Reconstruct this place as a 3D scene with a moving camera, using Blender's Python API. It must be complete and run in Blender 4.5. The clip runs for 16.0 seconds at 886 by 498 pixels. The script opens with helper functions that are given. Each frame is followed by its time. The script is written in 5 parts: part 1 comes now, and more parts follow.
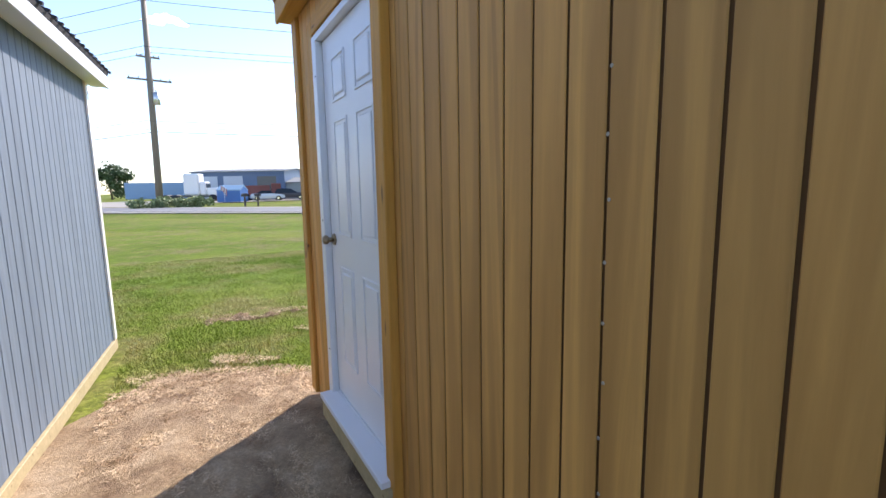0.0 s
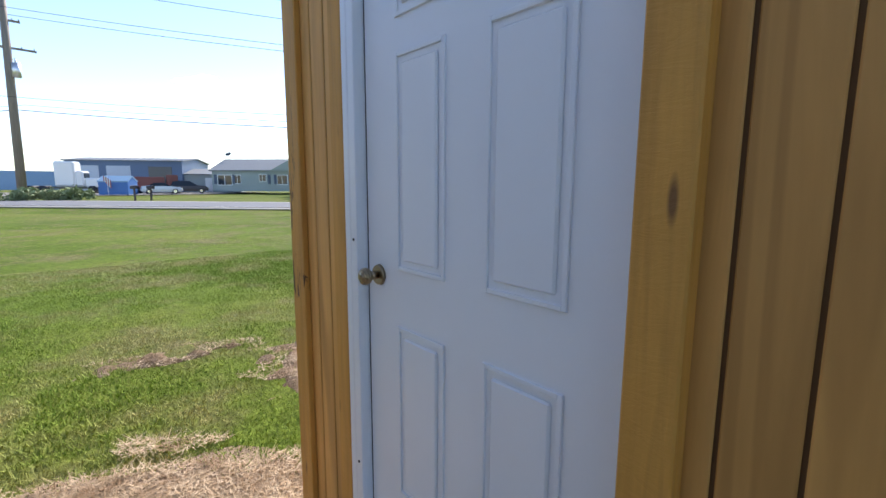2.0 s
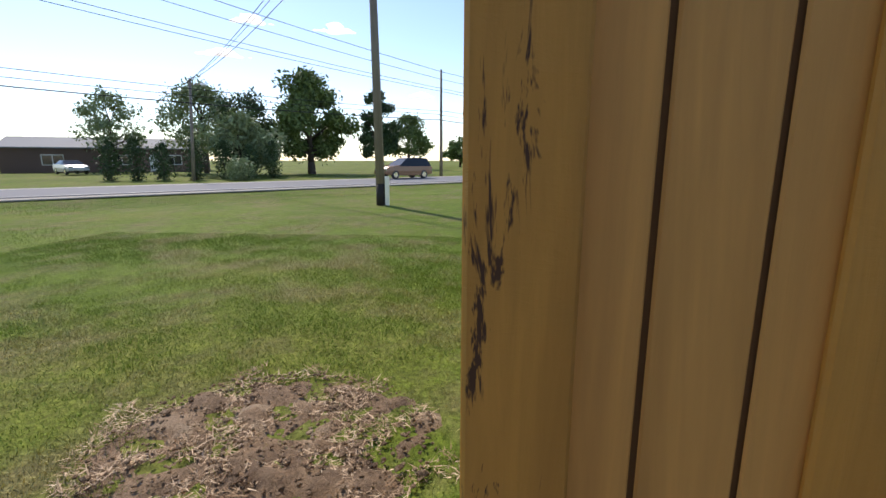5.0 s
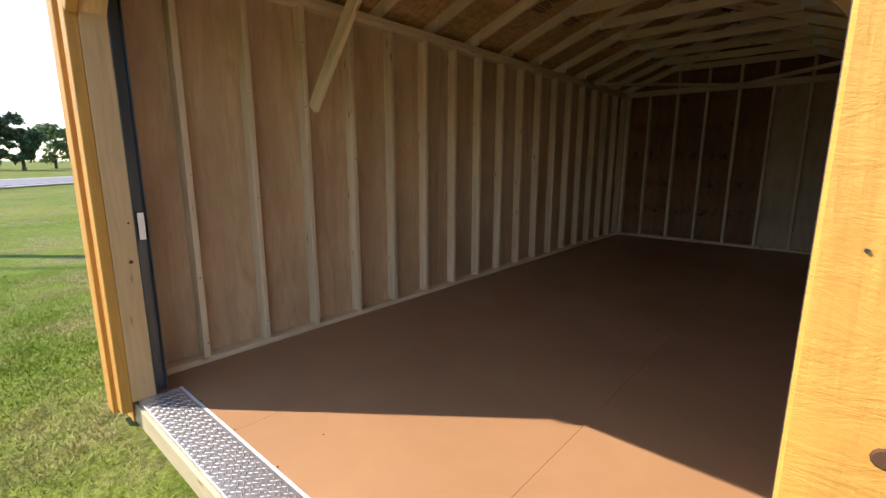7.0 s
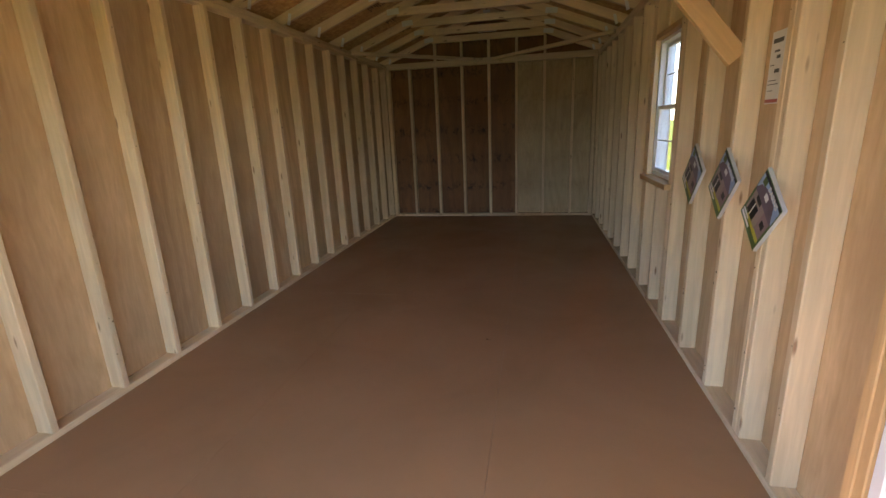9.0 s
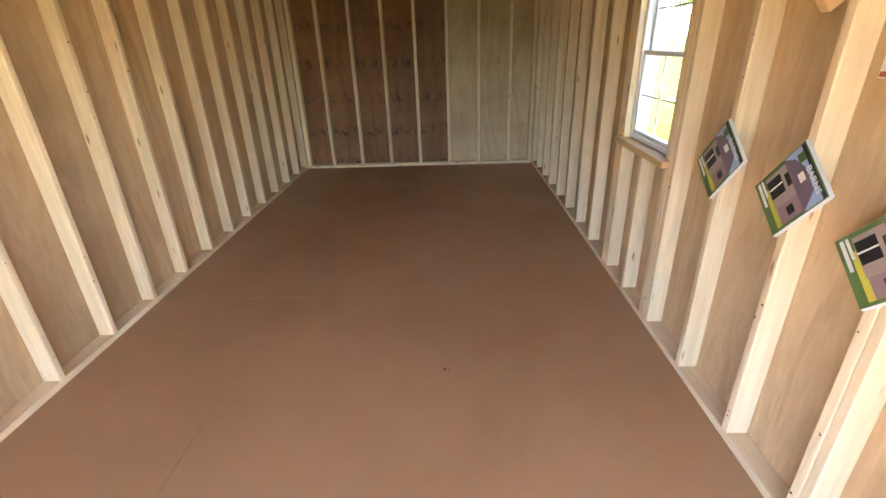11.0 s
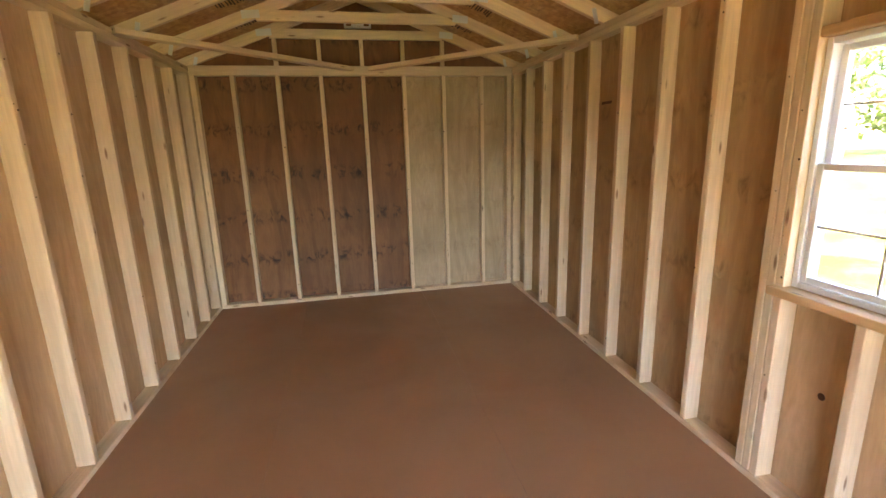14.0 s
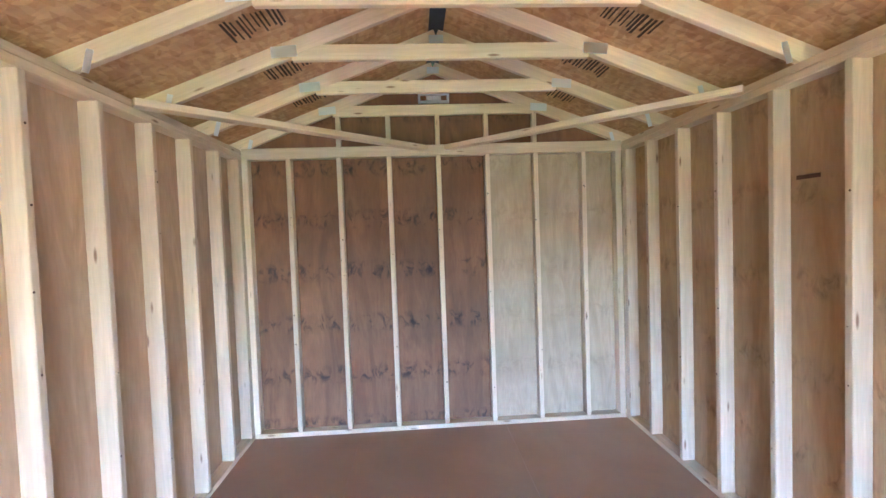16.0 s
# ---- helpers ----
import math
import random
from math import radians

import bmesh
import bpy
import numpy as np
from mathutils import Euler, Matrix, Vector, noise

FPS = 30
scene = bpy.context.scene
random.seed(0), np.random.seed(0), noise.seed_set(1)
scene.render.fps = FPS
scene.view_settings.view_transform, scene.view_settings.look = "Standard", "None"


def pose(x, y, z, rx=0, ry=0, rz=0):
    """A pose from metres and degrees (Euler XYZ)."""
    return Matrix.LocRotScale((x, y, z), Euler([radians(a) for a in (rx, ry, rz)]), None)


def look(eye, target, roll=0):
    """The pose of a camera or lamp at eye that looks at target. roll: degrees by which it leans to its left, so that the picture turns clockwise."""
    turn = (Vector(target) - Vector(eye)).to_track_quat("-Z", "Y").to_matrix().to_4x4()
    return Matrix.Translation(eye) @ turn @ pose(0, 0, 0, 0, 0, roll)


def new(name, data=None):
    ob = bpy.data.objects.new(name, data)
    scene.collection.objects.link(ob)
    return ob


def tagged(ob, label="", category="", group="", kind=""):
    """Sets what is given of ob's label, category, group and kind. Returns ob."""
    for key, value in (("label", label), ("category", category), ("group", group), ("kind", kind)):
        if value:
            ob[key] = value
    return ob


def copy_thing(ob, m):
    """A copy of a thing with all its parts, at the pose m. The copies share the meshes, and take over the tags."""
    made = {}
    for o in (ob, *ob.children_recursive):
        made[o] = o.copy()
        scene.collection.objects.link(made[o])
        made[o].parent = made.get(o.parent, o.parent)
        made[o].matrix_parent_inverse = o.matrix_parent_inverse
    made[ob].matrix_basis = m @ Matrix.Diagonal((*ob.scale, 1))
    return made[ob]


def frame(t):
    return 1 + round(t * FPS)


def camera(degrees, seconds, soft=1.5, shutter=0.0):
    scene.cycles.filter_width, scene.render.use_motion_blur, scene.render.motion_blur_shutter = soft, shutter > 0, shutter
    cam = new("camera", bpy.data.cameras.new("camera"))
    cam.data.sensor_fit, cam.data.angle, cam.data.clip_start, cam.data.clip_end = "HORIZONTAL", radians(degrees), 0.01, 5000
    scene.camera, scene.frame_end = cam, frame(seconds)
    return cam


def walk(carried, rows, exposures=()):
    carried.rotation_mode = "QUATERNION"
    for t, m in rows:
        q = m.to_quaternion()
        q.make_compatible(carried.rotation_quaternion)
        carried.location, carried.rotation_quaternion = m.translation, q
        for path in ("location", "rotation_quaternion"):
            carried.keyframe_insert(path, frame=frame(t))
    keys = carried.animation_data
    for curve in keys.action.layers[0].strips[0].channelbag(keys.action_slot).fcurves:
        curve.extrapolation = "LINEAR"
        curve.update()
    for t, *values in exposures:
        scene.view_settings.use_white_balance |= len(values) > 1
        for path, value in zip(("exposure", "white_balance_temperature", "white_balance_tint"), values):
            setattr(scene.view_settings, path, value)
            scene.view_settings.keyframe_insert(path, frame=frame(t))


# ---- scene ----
cam = camera(89.0, 16.0)
PATH = [
    (0, (3.902, 2.831, 1.219), (2.932, 1.103, 0.949), -1.0),
    (0.5, (3.945, 2.47, 1.203), (2.947, 0.76, 0.919), -0.7),
    (1, (4.001, 2.136, 1.21), (2.854, 0.524, 0.916), 0.8),
    (1.5, (3.93, 1.78, 1.21), (2.705, 0.227, 0.915), 0.6),
    (2, (3.936, 1.529, 1.221), (2.658, 0.018, 0.935), 0.2),
    (2.5, (4.049, 1.254, 1.255), (2.695, -0.192, 0.979), -1.0),
    (3, (4.067, 0.973, 1.221), (2.665, -0.431, 0.965), -0.5),
    (5.3, (3.606, -0.355, 1.276), (1.647, -0.288, 0.876), 0.1),
    (5.5, (3.573, -0.469, 1.275), (1.628, -0.239, 0.872), 0.2),
    (6, (3.394, -0.724, 1.266), (1.57, -0.015, 0.852), 2.2),
    (6.5, (3.161, -0.774, 1.225), (1.563, 0.363, 0.832), 3.1),
    (7, (2.879, -0.71, 1.262), (1.581, 0.762, 0.877), 0.1),
    (7.5, (2.625, -0.658, 1.165), (1.728, 1.095, 0.814), 0.8),
    (8, (2.452, -0.596, 1.158), (2.004, 1.313, 0.767), 2.8),
    (8.5, (2.354, -0.404, 1.133), (1.979, 1.509, 0.687), 0.9),
    (9, (2.258, 0.047, 1.376), (1.865, 1.94, 0.862), -2.5),
    (11.3, (1.957, 1.041, 1.544), (1.939, 2.857, 0.708), -1.3),
    (11.5, (1.901, 1.132, 1.526), (1.909, 2.949, 0.69), -0.8),
    (12, (1.725, 1.358, 1.539), (1.955, 3.168, 0.721), 0.4),
    (12.5, (1.675, 1.618, 1.524), (1.929, 3.427, 0.71), -0.3),
    (13, (1.64, 1.899, 1.543), (1.896, 3.708, 0.728), -0.4),
    (13.5, (1.501, 2.143, 1.538), (1.761, 4.028, 0.923), -0.3),
    (14, (1.385, 2.4, 1.585), (1.766, 4.312, 1.137), -1.7),
    (14.5, (1.437, 2.689, 1.6), (1.848, 4.62, 1.279), -3.3),
    (15, (1.466, 2.901, 1.608), (1.856, 4.85, 1.387), -2.8),
    (15.5, (1.407, 3.152, 1.645), (1.624, 5.136, 1.523), -2.7),
    (16, (1.379, 3.45, 1.647), (1.495, 5.445, 1.572), -2.0),
]
walk(cam, [(t, look(eye, target, roll)) for t, eye, target, roll in PATH],
     exposures=((0.0, 1.25, 6600, 19), (0.5, 1.2, 6600, 19), (1.5, 1.05, 6500, 17), (2.5, 0.85, 6300, 16), (3.0, 0.6, 6100, 18), (5.5, 0.47, 6700, 17), (6.5, 0.82, 6700, 17), (7.0, 1.35, 6600, 18), (7.5, 2.1, 6500, 20),
                (8.0, 2.35, 6400, 19), (8.5, 2.3, 6500, 18), (9.0, 2.75, 7000, 18), (11.5, 4.4, 6800, 17), (12.5, 4.65, 6900, 20), (14.0, 4.78, 7200, 25), (15.0, 5.42, 6400, 28),
                (15.5, 5.75, 5100, 21), (16.0, 5.95, 4600, 21)))

# ---------------------------------------------------------------- world and sun
SUN_DIR = Vector((0.783, 0.622, -0.86)).normalized()
world = bpy.data.worlds.new("sky")
scene.world = world
world.use_nodes = True
wnt = world.node_tree
sky = wnt.nodes.new("ShaderNodeTexSky")
sky.sky_type = 'NISHITA'
sky.sun_disc = False
sky.sun_elevation = radians(40.7)
sky.sun_rotation = radians(231.5)
sky.air_density, sky.dust_density, sky.ozone_density = 1.0, 0.15, 3.0
wnt.links.new(sky.outputs[0], wnt.nodes["Background"].inputs[0])
wnt.nodes["Background"].inputs[1].default_value = 0.14
sun = new("sun", bpy.data.lights.new("sun", 'SUN'))
sun.data.energy, sun.data.angle, sun.data.color = 3.3, radians(0.5), (1.0, 0.93, 0.82)
sun.matrix_world = look((0, 0, 30), Vector((0, 0, 30)) + SUN_DIR)


# ---------------------------------------------------------------- materials
def start(name, rough=0.6, metal=0.0):
    m = bpy.data.materials.new(name)
    m.use_nodes = True
    b = m.node_tree.nodes["Principled BSDF"]
    b.inputs["Roughness"].default_value, b.inputs["Metallic"].default_value = rough, metal
    return m, m.node_tree, b


def node(nt, kind, **values):
    n = nt.nodes.new(kind)
    for key, v in values.items():
        n.inputs[key.replace("_", " ")].default_value = v
    return n


def coords(nt, scale, shift=True):
    """Object coordinates, scaled, moved along by the object's own random number."""
    tc = nt.nodes.new("ShaderNodeTexCoord")
    mp = nt.nodes.new("ShaderNodeMapping")
    mp.inputs["Scale"].default_value = scale
    nt.links.new(tc.outputs["Object"], mp.inputs["Vector"])
    if shift:
        oi = nt.nodes.new("ShaderNodeObjectInfo")
        mul = nt.nodes.new("ShaderNodeMath")
        mul.operation = 'MULTIPLY'
        mul.inputs[1].default_value = 57.0
        nt.links.new(oi.outputs["Random"], mul.inputs[0])
        nt.links.new(mul.outputs[0], mp.inputs["Location"])
    return mp.outputs[0]


def fractal(nt, vec, scale, detail=4.0, rough=0.55, distort=0.0):
    n = node(nt, "ShaderNodeTexNoise", Scale=scale, Detail=detail, Roughness=rough, Distortion=distort)
    nt.links.new(vec, n.inputs["Vector"])
    return n.outputs["Fac"]


def ramp(nt, fac, *stops):
    r = nt.nodes.new("ShaderNodeValToRGB")
    el = r.color_ramp.elements
    while len(el) < len(stops):
        el.new(0.5)
    for e, (p, c) in zip(el, stops):
        e.position, e.color = p, (*c, 1)
    nt.links.new(fac, r.inputs[0])
    return r.outputs[0]


def mixed(nt, fac, a, b, how='MIX'):
    n = nt.nodes.new("ShaderNodeMix")
    n.data_type, n.blend_type = 'RGBA', how
    if isinstance(fac, float):
        n.inputs[0].default_value = fac
    else:
        nt.links.new(fac, n.inputs[0])
    for sock, v in ((n.inputs[6], a), (n.inputs[7], b)):
        if isinstance(v, tuple):
            sock.default_value = (*v, 1)
        else:
            nt.links.new(v, sock)
    return n.outputs[2]


def bump(nt, bsdf, height, strength, distance=0.01):
    n = node(nt, "ShaderNodeBump", Strength=strength, Distance=distance)
    nt.links.new(height, n.inputs["Height"])
    nt.links.new(n.outputs[0], bsdf.inputs["Normal"])


def grey(v):
    return (v, v, v)


def wood(name, light, dark, knot, axis='x', rough=0.65, vary=0.25, knots=True, grain=1.0, relief=0.25, sawn=False, figure=0.0):
    """Sawn timber: grain along one axis, soft bands, knots, and a tone of its own for every piece."""
    m, nt, b = start(name, rough)
    s = {'x': (0.5, 7, 7), 'z': (7, 7, 0.5), 'y': (7, 0.5, 7)}[axis]
    v = coords(nt, s)
    fine = fractal(nt, v, 6.0 * grain, 6, 0.6, 0.6)
    broad = fractal(nt, v, 0.9 * grain, 3, 0.5, 1.5)
    c = mixed(nt, broad, light, dark)
    c = mixed(nt, 0.5, c, ramp(nt, fine, (0.3, tuple(x * 0.72 for x in light)), (0.7, tuple(min(1, x * 1.12) for x in light))))
    blot = fractal(nt, coords(nt, tuple(x * 0.35 for x in s)), 1.7, 4, 0.6, 2.5)
    c = mixed(nt, ramp(nt, blot, (0.42, grey(0)), (0.70, grey(0.55))), c, tuple(x * 0.8 for x in dark))
    if figure:
        c = mixed(nt, mixed(nt, 1.0, rings(nt, coords(nt, tuple(x * 0.33 for x in s)), 1.0, 60.0), grey(figure), 'MULTIPLY'), c, tuple(x * 0.7 for x in dark))
    if knots:
        ks = {'x': (3.1, 14, 14), 'z': (14, 14, 3.1), 'y': (14, 3.1, 14)}[axis]
        kv = coords(nt, ks)
        vo = node(nt, "ShaderNodeTexVoronoi", Scale=1.0)
        nt.links.new(kv, vo.inputs["Vector"])
        kf = ramp(nt, vo.outputs["Distance"], (0.06, grey(0.85)), (0.135, grey(0)))
        c = mixed(nt, kf, c, knot)
    oi = nt.nodes.new("ShaderNodeObjectInfo")
    tone = ramp(nt, oi.outputs["Random"], (0.0, grey(1 - vary)), (1.0, grey(1.0)))
    c = mixed(nt, 1.0, c, tone, 'MULTIPLY')
    nt.links.new(c, b.inputs["Base Color"])
    if sawn:
        cut = fractal(nt, coords(nt, {'x': (26, 9, 9), 'z': (9, 9, 26), 'y': (9, 26, 9)}[axis]), 1.0, 5, 0.7, 0.6)
        fine = mixed(nt, 0.6, fine, cut)
    bump(nt, b, fine, relief, 0.012 if sawn else 0.004)
    return m


def rings(nt, vec, scale, lines, warp=0.6):
    """Contour lines of a smooth field: the growth rings of peeled or sawn timber."""
    f = fractal(nt, vec, scale, 1.5, 0.45, warp)
    m = nt.nodes.new("ShaderNodeMath")
    m.operation = 'MULTIPLY'
    m.inputs[1].default_value = lines
    nt.links.new(f, m.inputs[0])
    s = nt.nodes.new("ShaderNodeMath")
    s.operation = 'SINE'
    nt.links.new(m.outputs[0], s.inputs[0])
    return ramp(nt, s.outputs[0], (0.0, grey(0)), (0.75, grey(1)))


def sheet(name, light, dark, stain=None, axis='z', rough=0.7, scale=1.0, strong=0.95):
    """Plywood: wide wavy figure, faint patches and, if asked for, dark weather marks."""
    m, nt, b = start(name, rough)
    s = {'z': (3.2, 3.2, 0.55), 'x': (0.55, 3.2, 3.2), 'y': (3.2, .55, 3.2)}[axis]
    v = coords(nt, s)
    fig = fractal(nt, v, 1.6 * scale, 5, 0.55, 2.2)
    fine = fractal(nt, coords(nt, tuple(x * 9 for x in s)), 2.0, 4, 0.6)
    patch = fractal(nt, coords(nt, (1, 1, 1)), 1.3, 3, 0.5)
    c = ramp(nt, fig, (0.25, dark), (0.5, light), (0.62, tuple(x * 0.86 for x in light)), (0.8, light))
    c = mixed(nt, 0.35, c, ramp(nt, fine, (0.3, dark), (0.7, light)))
    c = mixed(nt, ramp(nt, patch, (0.45, grey(0)), (0.75, grey(0.5))), c, tuple(x * 0.75 for x in dark))
    c = mixed(nt, mixed(nt, 1.0, rings(nt, coords(nt, tuple(x * 0.55 for x in s)), 1.0, 52.0, 0.3), grey(0.3), 'MULTIPLY'), c, tuple(x * 0.9 for x in dark))
    if stain:
        sp = fractal(nt, coords(nt, (14, 14, 9)), 1.0, 4, 0.65, 0.8)
        tc = nt.nodes.new("ShaderNodeTexCoord")
        sep = nt.nodes.new("ShaderNodeSeparateXYZ")
        nt.links.new(tc.outputs["Object"], sep.inputs[0])
        w = nt.nodes.new("ShaderNodeMath")
        w.operation = 'MULTIPLY_ADD'
        w.inputs[1].default_value, w.inputs[2].default_value = 14.5, 0.9
        nt.links.new(sep.outputs["Z"], w.inputs[0])
        sn = nt.nodes.new("ShaderNodeMath")
        sn.operation = 'SINE'
        nt.links.new(w.outputs[0], sn.inputs[0])
        band = ramp(nt, sn.outputs[0], (0.25, grey(0)), (0.95, grey(1)))
        spots = ramp(nt, sp, (0.49, grey(0)), (0.68, grey(strong)))
        c = mixed(nt, mixed(nt, 1.0, band, spots, 'MULTIPLY'), c, stain)
    oi = nt.nodes.new("ShaderNodeObjectInfo")
    c = mixed(nt, 1.0, c, ramp(nt, oi.outputs["Random"], (0.0, grey(0.82)), (1.0, grey(1.0))), 'MULTIPLY')
    nt.links.new(c, b.inputs["Base Color"])
    bump(nt, b, fine, 0.15, 0.003)
    return m


def plain(name, colour, rough=0.5, metal=0.0, vary=0.12, scale=6.0, relief=0.05):
    m, nt, b = start(name, rough, metal)
    v = coords(nt, (1, 1, 1))
    big, small = fractal(nt, v, scale, 4), fractal(nt, v, scale * 14, 3)
    c = mixed(nt, big, tuple(x * (1 - vary) for x in colour), tuple(min(1, x * (1 + vary)) for x in colour))
    c = mixed(nt, 0.3, c, mixed(nt, small, tuple(x * (1 - vary) for x in colour), colour))
    nt.links.new(c, b.inputs["Base Color"])
    bump(nt, b, small, relief, 0.003)
    return m


PINE = wood("pine", (0.90, 0.72, 0.47), (0.78, 0.57, 0.33), (0.26, 0.12, 0.05), vary=0.18)
PINE_WARM = wood("pine_warm", (0.80, 0.53, 0.26), (0.64, 0.40, 0.18), (0.22, 0.1, 0.04), vary=0.2)
SIDING = wood("siding", (0.86, 0.455, 0.12), (0.56, 0.265, 0.06), (0.12, 0.055, 0.02), vary=0.22, knots=False, grain=0.55, relief=0.4, figure=0.42)
TRIM = wood("trim", (0.70, 0.35, 0.062), (0.50, 0.225, 0.036), (0.14, 0.06, 0.02), vary=0.15, relief=0.5, sawn=True)
RIM = wood("rim", (0.55, 0.46, 0.27), (0.4, 0.32, 0.17), (0.2, 0.12, 0.05), vary=0.1)
# Backing behind the planks: wood colour darkened to hold the grooves' shade.
GROOVE_SHADE = plain("groove_shade", (0.15, 0.07, 0.022), 0.9)
PLY = sheet("plywood", (0.70, 0.49, 0.28), (0.46, 0.295, 0.15))
PLY_OLD = sheet("plywood_old", (0.66, 0.45, 0.23), (0.42, 0.25, 0.11), stain=(0.10, 0.05, 0.02), strong=0.45)
PLY_DARK = sheet("plywood_dark", (0.31, 0.145, 0.054), (0.155, 0.068, 0.025), stain=(0.03, 0.014, 0.008))
PLY_GREY = sheet("plywood_grey", (0.58, 0.44, 0.26), (0.40, 0.28, 0.15), stain=(0.25, 0.16, 0.08), scale=1.4, strong=0.4)
WHITE = plain("white_paint", (0.78, 0.80, 0.83), 0.35, vary=0.03, relief=0.03)
VINYL = plain("white_vinyl", (0.82, 0.82, 0.8), 0.3, vary=0.02)
STEEL = plain("galvanised_steel", (0.80, 0.80, 0.80), 0.42, 1.0, vary=0.12)
BRASS = plain("aged_brass", (0.34, 0.26, 0.16), 0.3, 1.0, vary=0.3, scale=40)
BLACK = plain("black_rubber", (0.02, 0.02, 0.022), 0.6)
GUNMETAL = plain("track_steel", (0.10, 0.105, 0.11), 0.4, 0.8)
SHINGLE = plain("dark_shingle", (0.05, 0.05, 0.055), 0.9, vary=0.4, scale=20, relief=0.4)
ASPHALT = plain("asphalt", (0.20, 0.20, 0.205), 0.9, vary=0.15, scale=2.0, relief=0.3)
GRAVEL = plain("gravel", (0.36, 0.33, 0.28), 0.95, vary=0.3, scale=4.0, relief=0.5)
POLE = wood("pole_wood", (0.30, 0.25, 0.20), (0.20, 0.16, 0.12), (0.1, 0.08, 0.06), axis='z', knots=False, vary=0.1)
TAR = plain("tarred_wood", (0.035, 0.028, 0.022), 0.8)
BLUE_SIDE = wood("blue_grey_siding", (0.20, 0.255, 0.32), (0.15, 0.195, 0.25), (0.1, 0.1, 0.1), knots=False, vary=0.12)
GLASSY = plain("vehicle_glass", (0.02, 0.025, 0.03), 0.08, vary=0.05)
CHROME = plain("chrome", (0.7, 0.7, 0.7), 0.15, 1.0)


def floor_paint():
    m, nt, b = start("brown_floor_paint", 0.42)
    v = coords(nt, (1, 1, 1), False)
    big, small = fractal(nt, v, 1.1, 5, 0.6, 0.5), fractal(nt, v, 60, 3)
    c = ramp(nt, big, (0.3, (0.385, 0.208, 0.096)), (0.7, (0.455, 0.252, 0.122)))
    scuff = fractal(nt, coords(nt, (6, 1.2, 1), False), 2.2, 6, 0.7, 1.0)
    c = mixed(nt, ramp(nt, scuff, (0.66, grey(0)), (0.80, grey(0.35))), c, (0.45, 0.27, 0.16))
    nt.links.new(c, b.inputs["Base Color"])
    nt.links.new(ramp(nt, big, (0.3, grey(0.52)), (0.7, grey(0.38))), b.inputs["Roughness"])
    bump(nt, b, small, 0.08, 0.002)
    return m


def strand_board():
    """Oriented strand board: many flat chips of different tone."""
    m, nt, b = start("strand_board", 0.75)
    a = node(nt, "ShaderNodeTexVoronoi", Scale=1.0, Randomness=1.0)
    nt.links.new(coords(nt, (38, 16, 38)), a.inputs["Vector"])
    a2 = node(nt, "ShaderNodeTexVoronoi", Scale=1.0)
    nt.links.new(coords(nt, (15, 42, 15)), a2.inputs["Vector"])
    big = fractal(nt, coords(nt, (1, 1, 1)), 2.0, 3)
    c1 = ramp(nt, a.outputs["Color"], (0.1, (0.38, 0.20, 0.07)), (0.5, (0.58, 0.34, 0.14)), (0.9, (0.74, 0.50, 0.24)))
    c2 = ramp(nt, a2.outputs["Color"], (0.1, (0.34, 0.17, 0.06)), (0.9, (0.66, 0.41, 0.17)))
    c = mixed(nt, 0.5, c1, c2)
    c = mixed(nt, ramp(nt, big, (0.4, grey(0)), (0.8, grey(0.4))), c, (0.34, 0.16, 0.06))
    nt.links.new(c, b.inputs["Base Color"])
    bump(nt, b, a.outputs["Distance"], 0.2, 0.003)
    return m


def lawn():
    """Mown grass with dry and bare places, in patches of several sizes."""
    m, nt, b = start("lawn", 0.9)
    v = coords(nt, (1, 1, 1), False)
    big, mid, tiny = fractal(nt, v, 0.16, 4, 0.6), fractal(nt, v, 1.1, 6, 0.65), fractal(nt, v, 26, 5, 0.7)
    c = ramp(nt, big, (0.35, (0.17, 0.255, 0.027)), (0.5, (0.225, 0.31, 0.04)), (0.68, (0.33, 0.35, 0.07)))
    c = mixed(nt, ramp(nt, mid, (0.47, grey(0)), (0.66, grey(0.75))), c, (0.34, 0.28, 0.13))
    mott = fractal(nt, v, 7.0, 5, 0.75)
    c = mixed(nt, 0.8, c, ramp(nt, mott, (0.36, grey(0.5)), (0.62, grey(1.0))), 'MULTIPLY')
    c = mixed(nt, 0.8, c, ramp(nt, tiny, (0.34, grey(0.25)), (0.66, grey(1.0))), 'MULTIPLY')
    nt.links.new(c, b.inputs["Base Color"])
    b.inputs["Specular IOR Level"].default_value = 0.08
    bump(nt, b, tiny, 0.6, 0.03)
    return m


def straw_ground(name, a, c0, d):
    m, nt, b = start(name, 0.95)
    v = coords(nt, (1, 1, 1), False)
    mid, tiny = fractal(nt, v, 3.5, 6, 0.65, 0.5), fractal(nt, v, 55, 5, 0.75, 1.0)
    c = ramp(nt, mid, (0.3, a), (0.55, c0), (0.75, d))
    c = mixed(nt, 0.8, c, ramp(nt, tiny, (0.3, grey(0.35)), (0.65, grey(1.0))), 'MULTIPLY')
    nt.links.new(c, b.inputs["Base Color"])
    bump(nt, b, tiny, 0.8, 0.02)
    return m


